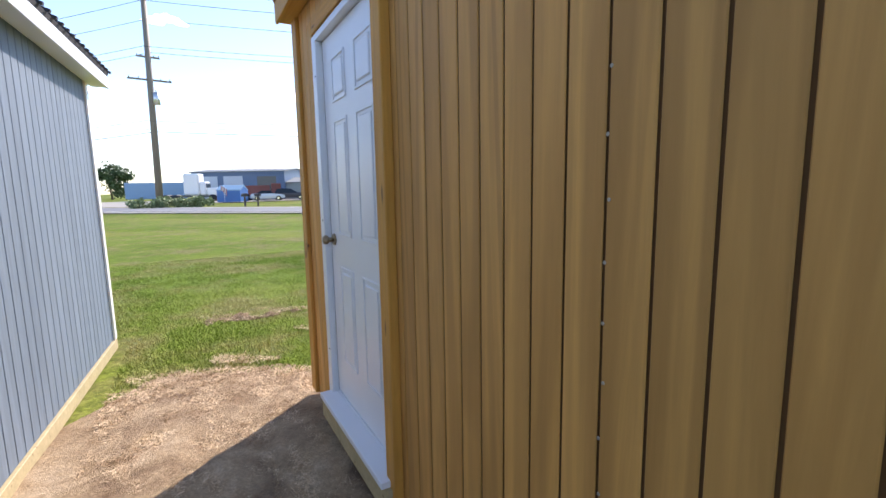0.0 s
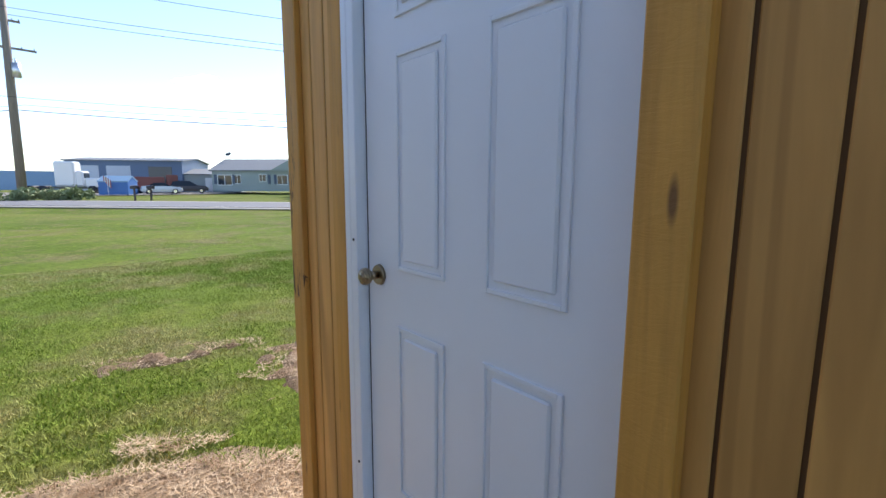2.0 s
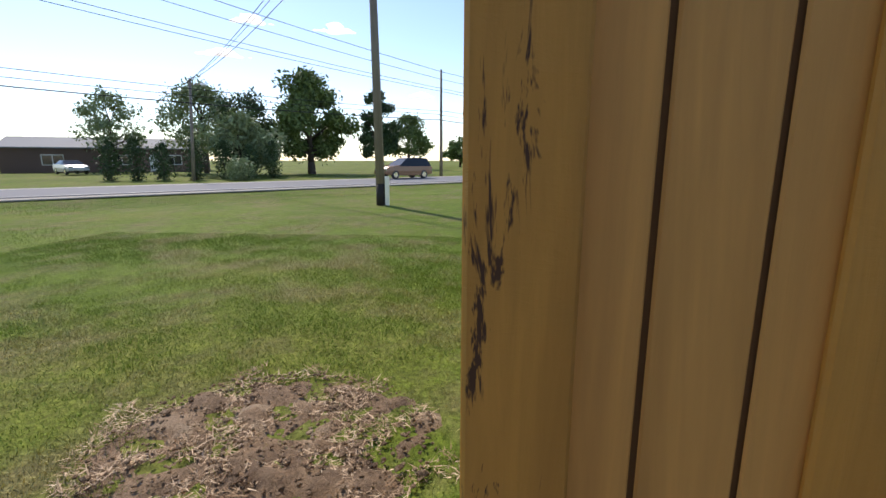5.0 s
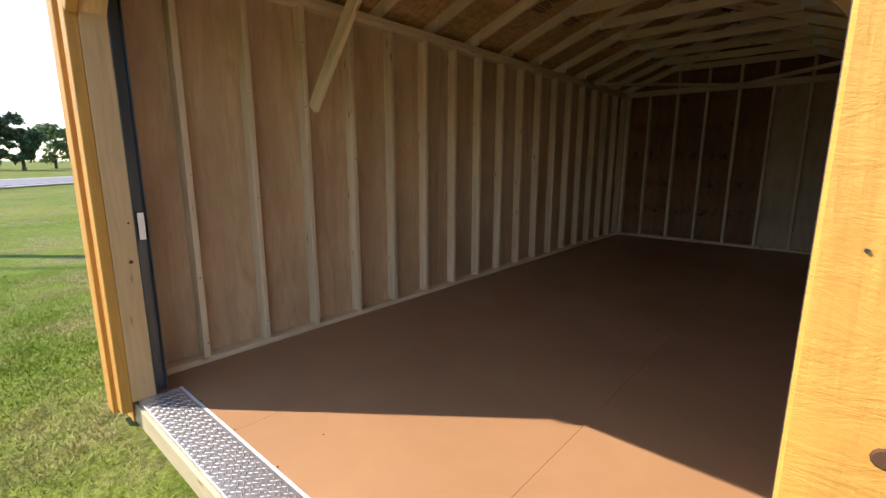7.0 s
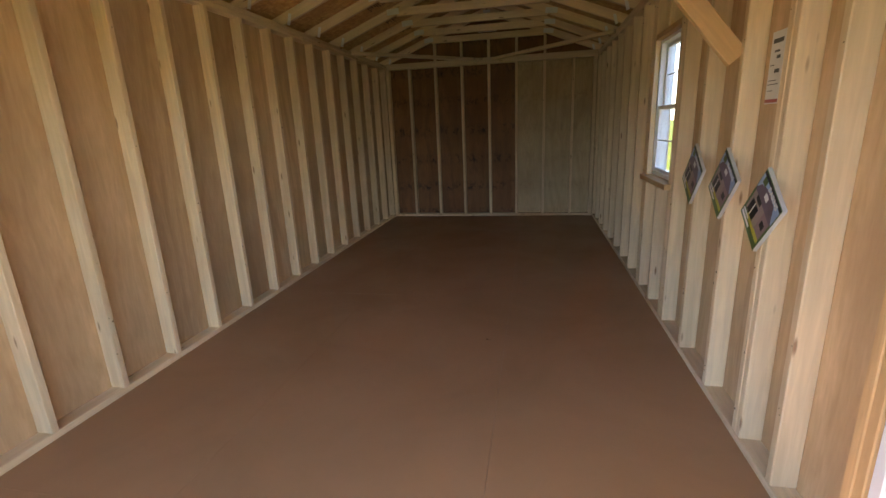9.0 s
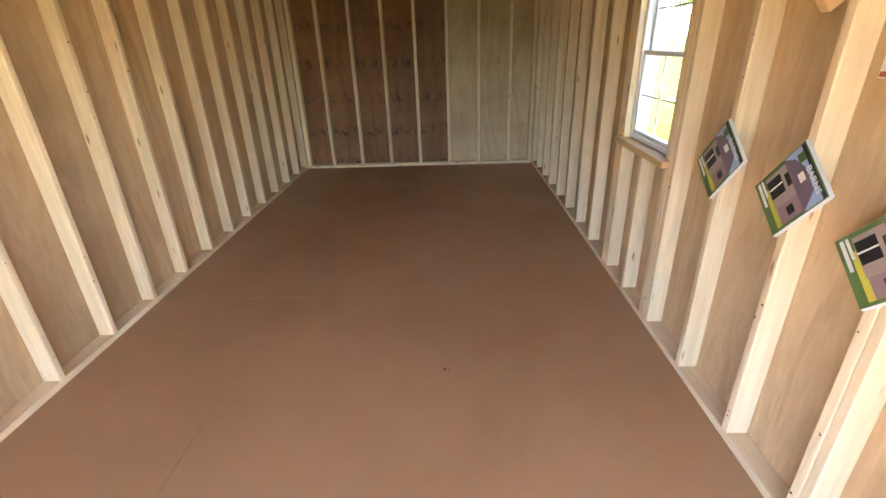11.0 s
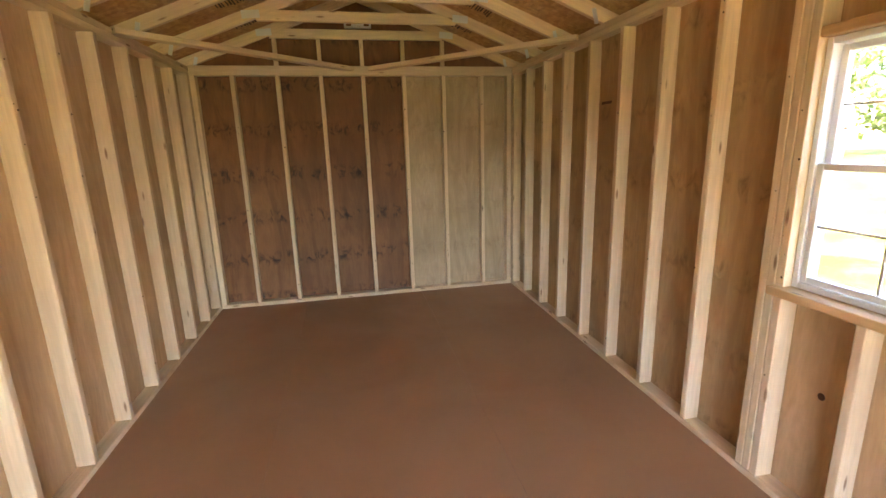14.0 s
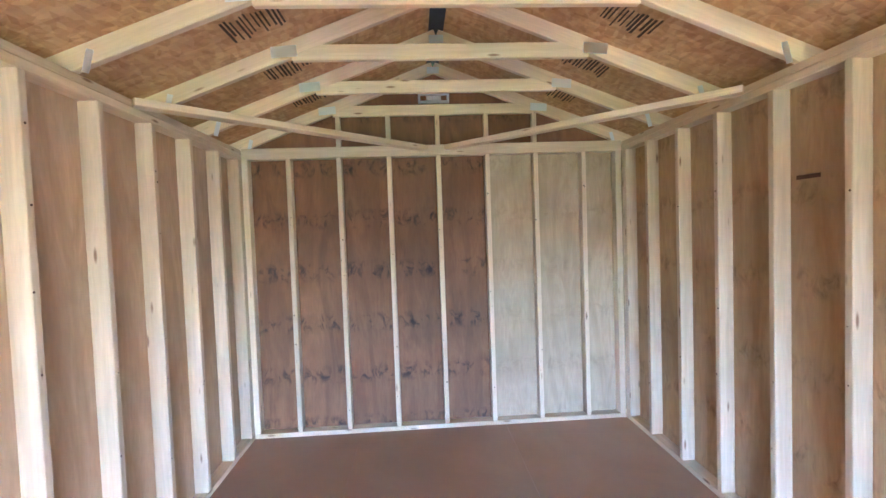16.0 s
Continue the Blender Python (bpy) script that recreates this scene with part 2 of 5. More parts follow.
def blades(name, lo, hi, dry, patch=1.1):
    m, nt, b = start(name, 0.75)
    g = nt.nodes.new("ShaderNodeNewGeometry")
    mid = fractal(nt, g.outputs["Position"], patch, 5, 0.6)
    tiny = fractal(nt, g.outputs["Position"], 45, 2)
    c = ramp(nt, tiny, (0.3, lo), (0.7, hi))
    c = mixed(nt, ramp(nt, mid, (0.46, grey(0)), (0.62, grey(0.85))), c, dry)
    b.inputs["Specular IOR Level"].default_value = 0.1
    nt.links.new(c, b.inputs["Base Color"])
    return m


def leaves(name, lo, hi):
    m, nt, b = start(name, 0.7)
    g = nt.nodes.new("ShaderNodeNewGeometry")
    c = ramp(nt, fractal(nt, g.outputs["Position"], 1.6, 4), (0.3, lo), (0.7, hi))
    nt.links.new(c, b.inputs["Base Color"])
    return m


def glass():
    m = bpy.data.materials.new("window_glass")
    m.use_nodes = True
    nt = m.node_tree
    out = nt.nodes["Material Output"]
    gl = nt.nodes.new("ShaderNodeBsdfGlossy")
    gl.inputs["Roughness"].default_value = 0.02
    tr = nt.nodes.new("ShaderNodeBsdfTransparent")
    mx = nt.nodes.new("ShaderNodeMixShader")
    mx.inputs[0].default_value = 0.06
    nt.links.new(tr.outputs[0], mx.inputs[1])
    nt.links.new(gl.outputs[0], mx.inputs[2])
    nt.links.new(mx.outputs[0], out.inputs["Surface"])
    return m


def sap_wood():
    """Trim timber with a long run of dark resin down part of its length."""
    m = TRIM.copy()
    m.name = "trim_with_resin"
    nt = m.node_tree
    b = nt.nodes["Principled BSDF"]
    base = b.inputs["Base Color"].links[0].from_socket
    tc = nt.nodes.new("ShaderNodeTexCoord")
    sep = nt.nodes.new("ShaderNodeSeparateXYZ")
    nt.links.new(tc.outputs["Object"], sep.inputs[0])
    wig = fractal(nt, coords(nt, (5, 30, 30), False), 1.0, 4, 0.7, 1.5)

    def calc(op, a, c):
        n = nt.nodes.new("ShaderNodeMath")
        n.operation = op
        for s, x in zip(n.inputs, (a, c)):
            if isinstance(x, float):
                s.default_value = x
            else:
                nt.links.new(x, s)
        return n.outputs[0]
    along = calc('ABSOLUTE', calc('SUBTRACT', sep.outputs["X"], -0.12), 0.0)
    mask = calc('SUBTRACT', calc('ADD', wig, 0.09), calc('ADD', calc('MULTIPLY', along, 0.55), calc('MULTIPLY', calc('ABSOLUTE', calc('ADD', calc('ADD', sep.outputs["Y"], 0.038), calc('MULTIPLY', sep.outputs["X"], 0.10)), 0.0), 5.4)))
    low = calc('ABSOLUTE', calc('SUBTRACT', sep.outputs["X"], 0.26), 0.0)
    mask2 = calc('SUBTRACT', calc('ADD', wig, 0.0), calc('MULTIPLY', low, 1.2))
    f = ramp(nt, calc('MAXIMUM', mask, mask2), (0.50, grey(0)), (0.56, grey(0.95)))
    nt.links.new(mixed(nt, f, base, (0.05, 0.018, 0.009)), b.inputs["Base Color"])
    return m


FLOOR_PAINT, OSB, LAWN, GLASS, RESIN = floor_paint(), strand_board(), lawn(), glass(), sap_wood()
STRAW = straw_ground("dead_grass", (0.22, 0.13, 0.07), (0.52, 0.37, 0.22), (0.72, 0.55, 0.37))
SOIL = straw_ground("bare_soil", (0.12, 0.07, 0.035), (0.36, 0.24, 0.135), (0.54, 0.41, 0.26))
BLADE = blades("grass_blades", (0.11, 0.19, 0.02), (0.38, 0.48, 0.085), (0.54, 0.47, 0.2))
DRY_BLADE = blades("straw_blades", (0.48, 0.33, 0.19), (0.88, 0.70, 0.48), (0.28, 0.17, 0.09), 5.0)
LEAF = leaves("leaves", (0.08, 0.13, 0.03), (0.20, 0.26, 0.07))
LEAF_PALE = leaves("pale_leaves", (0.17, 0.22, 0.09), (0.32, 0.37, 0.18))
LEAF_DARK = leaves("dark_leaves", (0.03, 0.06, 0.02), (0.08, 0.13, 0.04))
BARK = plain("bark", (0.09, 0.07, 0.055), 0.95, vary=0.3, relief=0.5)
CLOUD_GLOW, _nt, _b = start("cloud", 1.0)
_b.inputs["Base Color"].default_value = (0.9, 0.9, 0.9, 1)
# emission puts the clouds' sunlit brightness into the material itself
_b.inputs["Emission Color"].default_value = (1, 1, 1, 1)
_b.inputs["Emission Strength"].default_value = 0.75


# ---------------------------------------------------------------- mesh helpers
def mesh_of(bm, name, *mats):
    me = bpy.data.meshes.new(name)
    bm.to_mesh(me)
    bm.free()
    for m in mats:
        me.materials.append(m)
    return me


def add_box(bm, lo, hi, bev=0.0, mi=0, m=None):
    """A box between two corners, its edges broken by bev."""
    r = bmesh.ops.create_cube(bm, size=1.0)
    lo, hi = Vector(lo), Vector(hi)
    for v in r["verts"]:
        v.co = Vector([(lo[i] + hi[i]) / 2 + v.co[i] * (hi[i] - lo[i]) for i in range(3)])
    faces = {f for v in r["verts"] for f in v.link_faces}
    if bev:
        edges = list({e for v in r["verts"] for e in v.link_edges})
        out = bmesh.ops.bevel(bm, geom=edges, offset=bev, segments=1, affect='EDGES', profile=0.5)
        faces = set(out["faces"]) | {f for f in faces if f.is_valid}
    for f in faces:
        f.material_index = mi
    if m is not None:
        bmesh.ops.transform(bm, matrix=m, verts=list({v for f in faces for v in f.verts}))
    return faces


def add_tube(bm, p, q, r0, r1, n=10, mi=0):
    p, q = Vector(p), Vector(q)
    rot = (q - p).to_track_quat('Z', 'Y').to_matrix().to_4x4()
    r = bmesh.ops.create_cone(bm, cap_ends=True, segments=n, radius1=r0, radius2=r1, depth=(q - p).length,
                              matrix=Matrix.Translation((p + q) / 2) @ rot)
    for f in {f for v in r["verts"] for f in v.link_faces}:
        f.material_index = mi
        f.smooth = len(f.verts) == 4
    return r["verts"]


def child(ob, parent):
    ob.parent = parent
    return ob


def part(name, parent, mat, *boxes, bev=0.003):
    """One mesh of one or more boxes (lo, hi)."""
    bm = bmesh.new()
    for lo, hi in boxes:
        add_box(bm, lo, hi, bev)
    ob = new(name, mesh_of(bm, name, mat))
    return child(ob, parent) if parent else ob


_boards = {}


def board(name, parent, p, q, w, h, mat, side=(0, 0, 1), bev=0.0035):
    """A straight timber from p to q, w wide along side, h thick across it. Its local x runs along the grain."""
    p, q = Vector(p), Vector(q)
    x = (q - p).normalized()
    y = (Vector(side) - x * x.dot(Vector(side))).normalized()
    z = x.cross(y)
    length = (q - p).length
    key = (round(length, 3), round(w, 4), round(h, 4), mat.name, bev)
    if key not in _boards:
        bm = bmesh.new()
        add_box(bm, (-length / 2, -w / 2, -h / 2), (length / 2, w / 2, h / 2), bev)
        _boards[key] = mesh_of(bm, name, mat)
    ob = new(name, _boards[key])
    m = Matrix((x, y, z)).transposed().to_4x4()
    m.translation = (p + q) / 2
    ob.matrix_basis = m
    if parent:
        ob.parent = parent
    return ob


def empty(name, at=(0, 0, 0), rz=0.0):
    ob = new(name)
    ob.matrix_basis = pose(*at, 0, 0, rz)
    return ob


rng = random.Random(7)
nrg = np.random.default_rng(5)

# ---------------------------------------------------------------- ground and road
GZ = -0.20
RD, RN = Vector((-1, 1, 0)).normalized(), Vector((-1, -1, 0)).normalized()


def strip(name, a, b, z, mat, label, cat, length=420, thick=0.05):
    """A band of ground that follows the road, from a to b metres across it."""
    bm = bmesh.new()
    for s in (-length, length):
        for d, zz in ((a, z - thick), (a, z), (b, z), (b, z - thick)):
            bm.verts.new(RN * d + RD * s + Vector((0, 0, zz)))
    v = list(bm.verts)
    for i in range(3):
        bm.faces.new((v[i], v[i + 1], v[i + 5], v[i + 4]))
    bmesh.ops.recalc_face_normals(bm, faces=bm.faces)
    return tagged(new(name, mesh_of(bm, name, mat)), label, cat, kind="structure")


def ground_sheet():
    """One sheet that reaches the horizon, uneven near the walk, with a shallow ditch before the road."""
    bm = bmesh.new()
    steps = [-900, -300, -120, -70, -50] + [x * 1.0 for x in range(-40, 16)] + [25, 40, 70, 150, 400, 900]
    rows = []
    for y in steps:
        row = []
        for x in steps:
            d = -(x + y) * 0.7071
            z = GZ - 0.10 * max(0.0, min(1.0, (d - 6) / 14)) - 0.22 * math.exp(-((d - 19.0) / 2.0) ** 2)
            if abs(x) < 30 and abs(y) < 30:
                z += 0.02 * noise.noise(Vector((x * 0.35, y * 0.35, 0)))
            row.append(bm.verts.new((x, y, z)))
        rows.append(row)
    for i in range(len(steps) - 1):
        for j in range(len(steps) - 1):
            f = bm.faces.new((rows[i][j], rows[i][j + 1], rows[i + 1][j + 1], rows[i + 1][j]))
            f.smooth = True
    return tagged(new("ground", mesh_of(bm, "ground", LAWN)), "mown green lawn with dry patches", "ground", kind="structure")


ground_sheet()
strip("road_shoulder", 21.6, 31.2, -0.262, GRAVEL, "pale gravel verge of the road", "road")
strip("road", 22.8, 30.0, -0.235, ASPHALT, "grey asphalt two-lane road", "road")
part_line = plain("road_line", (0.62, 0.60, 0.5), 0.7)
for d in (23.1, 29.6):
    strip("road_marking", d, d + 0.12, -0.230, part_line, "worn white painted edge line", "road", thick=0.004)


def patch(name, cx, cy, rx, ry, z, mat, label, seed):
    """An uneven spot of bare ground, a little rough, thinning out at its rim."""
    bm = bmesh.new()
    n, m = 64, 14
    rings = []
    for k in range(1, m + 1):
        ring = []
        for i in range(n):
            a = 2 * math.pi * i / n
            wob = 1 + 0.22 * noise.noise(Vector((math.cos(a) * 1.7, math.sin(a) * 1.7, seed)))
            x, y = cx + rx * wob * k / m * math.cos(a), cy + ry * wob * k / m * math.sin(a)
            h = (0.06 if seed > 4 else 0.03) * noise.fractal(Vector((x * 5, y * 5, seed)), 0.8, 2.1, 4) * (1 - (k / m) ** 4) - 0.035 * (k / m) ** 8
            ring.append(bm.verts.new((x, y, z + h)))
        rings.append(ring)
    bm.faces.new(rings[0])
    for a, b in zip(rings, rings[1:]):
        for i in range(n):
            bm.faces.new((a[i], b[i], b[(i + 1) % n], a[(i + 1) % n]))
    for f in bm.faces:
        f.smooth = True
    return tagged(new(name, mesh_of(bm, name, mat)), label, "ground", kind="structure")


patch("dead_grass", 3.95, 1.7, 1.25, 2.8, GZ + 0.03, STRAW, "dry dead straw between the sheds", 2.0)
patch("bare_soil", 1.6, -1.3, 0.8, 0.98, GZ + 0.012, SOIL, "churned bare brown soil in the lawn", 5.0)
patch("bare_soil", 2.55, -1.75, 0.42, 0.66, GZ + 0.004, SOIL, "torn strip of brown soil in the lawn", 6.0)
patch("bare_soil", 3.35, -2.62, 0.62, 0.20, GZ + 0.002, SOIL, "thin scraped trace of bare soil", 7.0)


def blade_field(name, count, box, h0, h1, w, mat, keep, label, lean=0.5, lift=-0.01):
    """Loose blades of grass as one mesh, thickest near the walk."""
    x = nrg.uniform(box[0], box[1], count)
    y = nrg.uniform(box[2], box[3], count)
    ok = keep(x, y)
    x, y = x[ok], y[ok]
    n = len(x)
    d = -(x + y) * 0.7071
    z = GZ - 0.10 * np.clip((d - 6) / 14, 0, 1) + lift
    ang, hh = nrg.uniform(0, 6.283, n), nrg.uniform(h0, h1, n)
    clump = 0.85 + 0.25 * np.sin(x * 5.3 + 3 * np.sin(y * 1.7)) * np.sin(y * 4.9 + 2.3 * np.sin(x * 1.1))
    hh *= clump
    la, ll = nrg.uniform(0, 6.283, n), nrg.uniform(0, lean, n) * hh * 1.6
    ww = w * nrg.uniform(0.6, 1.4, n)
    dx, dy = np.cos(ang) * ww, np.sin(ang) * ww
    co = np.stack([np.stack([x - dx, y - dy, z], 1), np.stack([x + dx, y + dy, z], 1),
                   np.stack([x + np.cos(la) * ll, y + np.sin(la) * ll, z + hh], 1)], 1).reshape(-1, 3)
    me = bpy.data.meshes.new(name)
    me.vertices.add(3 * n)
    me.vertices.foreach_set("co", co.ravel())
    me.loops.add(3 * n)
    me.loops.foreach_set("vertex_index", np.arange(3 * n, dtype=np.int32))
    me.polygons.add(n)
    me.polygons.foreach_set("loop_start", np.arange(0, 3 * n, 3, dtype=np.int32))
    me.update(calc_edges=True)
    me.materials.append(mat)
    return tagged(new(name, me), label, "grass", kind="stuff")


def in_shed(x, y):
    return (x > -0.12) & (x < 3.27) & (y > -0.2) & (y < 7.4)


def in_straw(x, y, k=1.0):
    return ((x - 3.95) / 1.25) ** 2 + ((y - 1.7) / 2.75) ** 2 < k + 0.12 * np.sin(x * 8 + 3 * np.sin(y * 6))


def in_soil(x, y, k=1.0):
    q = 0.25 * np.sin(x * 9 + 3 * np.sin(y * 7))
    main = ((x - 1.6) / 0.76) ** 2 + ((y + 1.3) / 0.92) ** 2 < k + q
    side = ((x - 2.55) / 0.40) ** 2 + ((y + 1.75) / 0.62) ** 2 < k + 2 * q
    return main | side | (((x - 3.35) / 0.58) ** 2 + ((y + 2.62) / 0.17) ** 2 < k + 3 * q)


def in_blue(x, y):
    return (x > 4.5) & (y > -2.2) & (y < 3.2)


blade_field("lawn_grass", 560000, (-5, 7, -8, 2.5), 0.018, 0.05, 0.0036, BLADE,
            lambda x, y: ~in_shed(x, y) & ~in_straw(x, y) & (~in_soil(x, y, 0.7) | (nrg.uniform(0, 1, len(x)) < np.where(x > 2.15, 0.3, 0.12))) & ~in_blue(x, y), "short mown green grass", 1.1)
blade_field("far_lawn_grass", 170000, (-17, 9, -19, 7), 0.010, 0.026, 0.008, BLADE,
            lambda x, y: ~in_shed(x, y) & ~((x > -5) & (x < 7) & (y > -8) & (y < 2.5)) & ((x + y) * 0.7071 > -21), "mown green lawn grass")
blade_field("dead_straw", 110000, (2.4, 5.4, -1.6, 3.2), 0.006, 0.022, 0.003, DRY_BLADE,
            lambda x, y: ~in_shed(x, y) & in_straw(x, y, 1.12) & ~in_blue(x, y), "dry straw blades lying flat", 4.5, 0.022)
blade_field("soil_straw", 44000, (0.0, 4.0, -2.9, 0.0), 0.006, 0.02, 0.004, DRY_BLADE,
            lambda x, y: ~in_shed(x, y) & in_soil(x, y, 1.2) & (np.sin(x * 7) * np.sin(y * 9 + x * 4) > -0.1), "dry straw scattered over soil", 4.0, 0.02)

# ---------------------------------------------------------------- the shed: floor
W, L, HS = 3.13, 7.18, 2.28        # stud faces apart, length to the back studs, stud height
XO, YF, YB = 3.229, -0.155, 7.29    # outer faces of siding
DEPTH, TH = 0.089, 0.038
shed_floor = part("floor", None, RIM, ((-0.10, -0.10, -0.13), (XO - 0.01, YB - 0.01, -0.016)))
tagged(shed_floor, "brown painted plywood shed floor", "floor", kind="structure")
xs, ys = [-0.085, 0.86, 2.08, 3.215], [-0.098, 1.22, 3.66, 6.1, 7.26]
for i in range(3):
    for j in range(4):
        part("panel", shed_floor, FLOOR_PAINT, ((xs[i] + 0.0008, ys[j] + 0.0003, -0.0155), (xs[i + 1] - 0.0003, ys[j + 1] - 0.0003, 0)), bev=0.0005)
for x in (0.2, 1.2, 2.0, 3.0):
    tagged(board("skid", shed_floor, (x, -0.05, -0.175), (x, YB - 0.1, -0.175), 0.089, 0.089, RIM), "treated timber skid")


def stud(parent, x, y, face, z0=TH, z1=HS, mat=None, wide=TH):
    """An upright. face: the way its narrow side looks, 'x' or 'y'."""
    side = (1, 0, 0) if face == 'x' else (0, 1, 0)
    return board("stud", parent, (x, y, z0), (x, y, z1), DEPTH, wide, mat or PINE, side)


# ---------------------------------------------------------------- west wall
west = part("wall_west", None, SIDING, ((-0.108, YF, -0.1), (-0.098, YB, 2.36)), bev=0)
tagged(west, "shed side wall of plywood and bare pine studs", "wall", kind="structure")
for j in range(6):
    y0 = -0.10 + 1.22 * j
    part("sheathing", west, PLY, ((-0.0975, y0 + 0.001, -0.01), (-0.0895, min(y0 + 1.219, 7.27), 2.355)), bev=0)
for k in range(17):
    stud(west, -DEPTH / 2, 0.311 + 0.404 * k, 'x')
stud(west, -DEPTH / 2, 7.145, 'x', wide=0.07)
board("plate", west, (-DEPTH / 2, -0.05, TH / 2), (-DEPTH / 2, L + .08, TH / 2), DEPTH, TH, PINE, (1, 0, 0))
board("plate", west, (-DEPTH / 2, -0.05, HS + TH / 2), (-DEPTH / 2, L + .08, HS + TH / 2), DEPTH, TH, PINE, (1, 0, 0))
board("plate", west, (-DEPTH / 2, -0.05, HS + TH * 1.5 + .001), (-DEPTH / 2, L, HS + TH * 1.5 + .001), DEPTH, TH, PINE, (1, 0, 0))

# ---------------------------------------------------------------- north wall
north = part("wall_north", None, SIDING, ((-0.097, YB - 0.012, -0.1), (XO - .012, YB - .002, 2.36)), bev=0)
tagged(north, "shed end wall with dark and pale plywood between studs", "wall", kind="structure")
part("sheathing", north, PLY_DARK, ((-0.088, 7.270, 0.0), (0.771, 7.277, 2.36)), bev=0)
part("sheathing", north, PLY_DARK, ((0.773, 7.270, 0.0), (1.989, 7.277, 2.36)), bev=0)
part("sheathing", north, PLY_GREY, ((1.991, 7.270, 0.0), (3.217, 7.277, 2.36)), bev=0)
for k in range(7):
    stud(north, 0.366 + 0.406 * k, L + DEPTH / 2, 'y')
for x in (0.02, W - 0.03):
    stud(north, x, L + DEPTH / 2, 'y', wide=0.05)
board("plate", north, (0, L + DEPTH / 2, TH / 2), (W, L + DEPTH / 2, TH / 2), DEPTH, TH, PINE, (0, 1, 0))
board("plate", north, (0, L + DEPTH / 2, HS + 0.044), (W, L + DEPTH / 2, HS + 0.044), DEPTH, 0.088, PINE, (0, 1, 0))

# roof lines
XM = (W) / 2
CZ, SLOPE = 2.405, 0.385           # centre line of the rafters over the plate, and their rise


def rz(x):
    return CZ + SLOPE * (x if x < XM else W - x)


def gable(name, parent, y0, y1, z0, mat, over=0.03):
    """A triangular sheet between two y, from z0 up to the rafters."""
    bm = bmesh.new()
    pts = [(-0.09, z0), (W + 0.09, z0), (W + 0.09, rz(-0.09) + over), (XM, rz(XM) + over), (-0.09, rz(-0.09) + over)]
    a = [bm.verts.new((x, y0, z)) for x, z in pts]
    b = [bm.verts.new((x, y1, z)) for x, z in pts]
    bm.faces.new(a)
    bm.faces.new(b[::-1])
    for i in range(5):
        bm.faces.new((a[i], b[i], b[(i + 1) % 5], a[(i + 1) % 5]))
    bmesh.ops.recalc_face_normals(bm, faces=bm.faces)
    return child(new(name, mesh_of(bm, name, mat)), parent)


gable("gable_panel", north, 7.268, 7.285, 2.362, PLY_DARK)
for k in range(1, 6):
    board("cripple", north, (0.366 + 0.406 * k, L + 0.05, HS + 0.089), (0.366 + 0.406 * k, L + 0.05, 2.618), 0.06, TH, PINE, (0, 1, 0))
vent = part("gable_vent", north, STEEL, ((XM - 0.13, 7.244, 2.725), (XM + 0.13, 7.267, 2.745)), ((XM - 0.13, 7.244, 2.79), (XM + 0.13, 7.267, 2.81)),
            ((XM - 0.13, 7.244, 2.745), (XM - 0.11, 7.267, 2.79)), ((XM + 0.11, 7.244, 2.745), (XM + 0.13, 7.267, 2.79)),
            ((XM - 0.06, 7.25, 2.75), (XM + 0.06, 7.267, 2.785)))

# ---------------------------------------------------------------- east wall with door and window
DY0, DY1, DZ1 = 0.255, 1.232, 2.045          # rough door opening
WY0, WY1, WZ0, WZ1 = 3.275, 3.885, 0.965, 1.935   # window opening
east = tagged(new("wall_east"), "shed side wall with grooved stained siding outside", "wall", kind="structure")


def pieces(y0, y1):
    """Stretches of z that the east wall keeps between two y."""
    if y1 > DY0 + 0.002 and y0 < DY1 - 0.002:
        return [(DZ1, 2.36)]
    if y1 > WY0 + 0.002 and y0 < WY1 - 0.002:
        return [(-0.1, WZ0), (WZ1, 2.36)]
    return [(-0.1, 2.36)]


cuts = sorted([-0.10, DY0, DY1, 2.34, WY0, WY1, 4.77, 5.98, 7.27])
for a, b in zip(cuts, cuts[1:]):
    for z0, z1 in pieces(a, b):
        part("sheathing", east, PLY if a < 3.8 else PLY_OLD, ((W + DEPTH + .0005, a + .0008, max(z0, -.01)), (W + DEPTH + .0025, b - .0008, z1 - .002)), bev=0)
        part("backing", east, GROOVE_SHADE, ((W + DEPTH + .0027, a, z0), (XO - 0.0065, b, z1)), bev=0)
for y in (6.78, 6.38, 5.99, 5.58, 5.18, 4.78, 4.37, 3.985, 3.945, 3.905, 3.255, 3.215, 3.175, 2.77, 2.345, 1.97, 1.93, 1.66, 1.295, 1.255, 0.235):
    stud(east, W + DEPTH / 2, y, 'x', mat=PINE_WARM if y < 1.4 else PINE)
stud(east, W + DEPTH / 2, 7.145, 'x', wide=0.07)
stud(east, W + DEPTH / 2, 3.575, 'x', z1=WZ0 - TH)
stud(east, W + DEPTH / 2, 3.575, 'x', z0=WZ1 + TH)
board("plate", east, (W + DEPTH / 2, DY1, TH / 2), (W + DEPTH / 2, L + .08, TH / 2), DEPTH, TH, PINE, (1, 0, 0))
board("plate", east, (W + DEPTH / 2, -0.05, TH / 2), (W + DEPTH / 2, DY0, TH / 2), DEPTH, TH, PINE, (1, 0, 0))
for z in (HS + TH / 2, HS + TH * 1.5 + 0.001):
    board("plate", east, (W + DEPTH / 2, -0.05, z), (W + DEPTH / 2, L, z), DEPTH, TH, PINE, (1, 0, 0))
board("header", east, (W + DEPTH / 2, DY0, DZ1 + 0.045), (W + DEPTH / 2, DY1, DZ1 + 0.045), DEPTH, 0.088, PINE, (1, 0, 0))
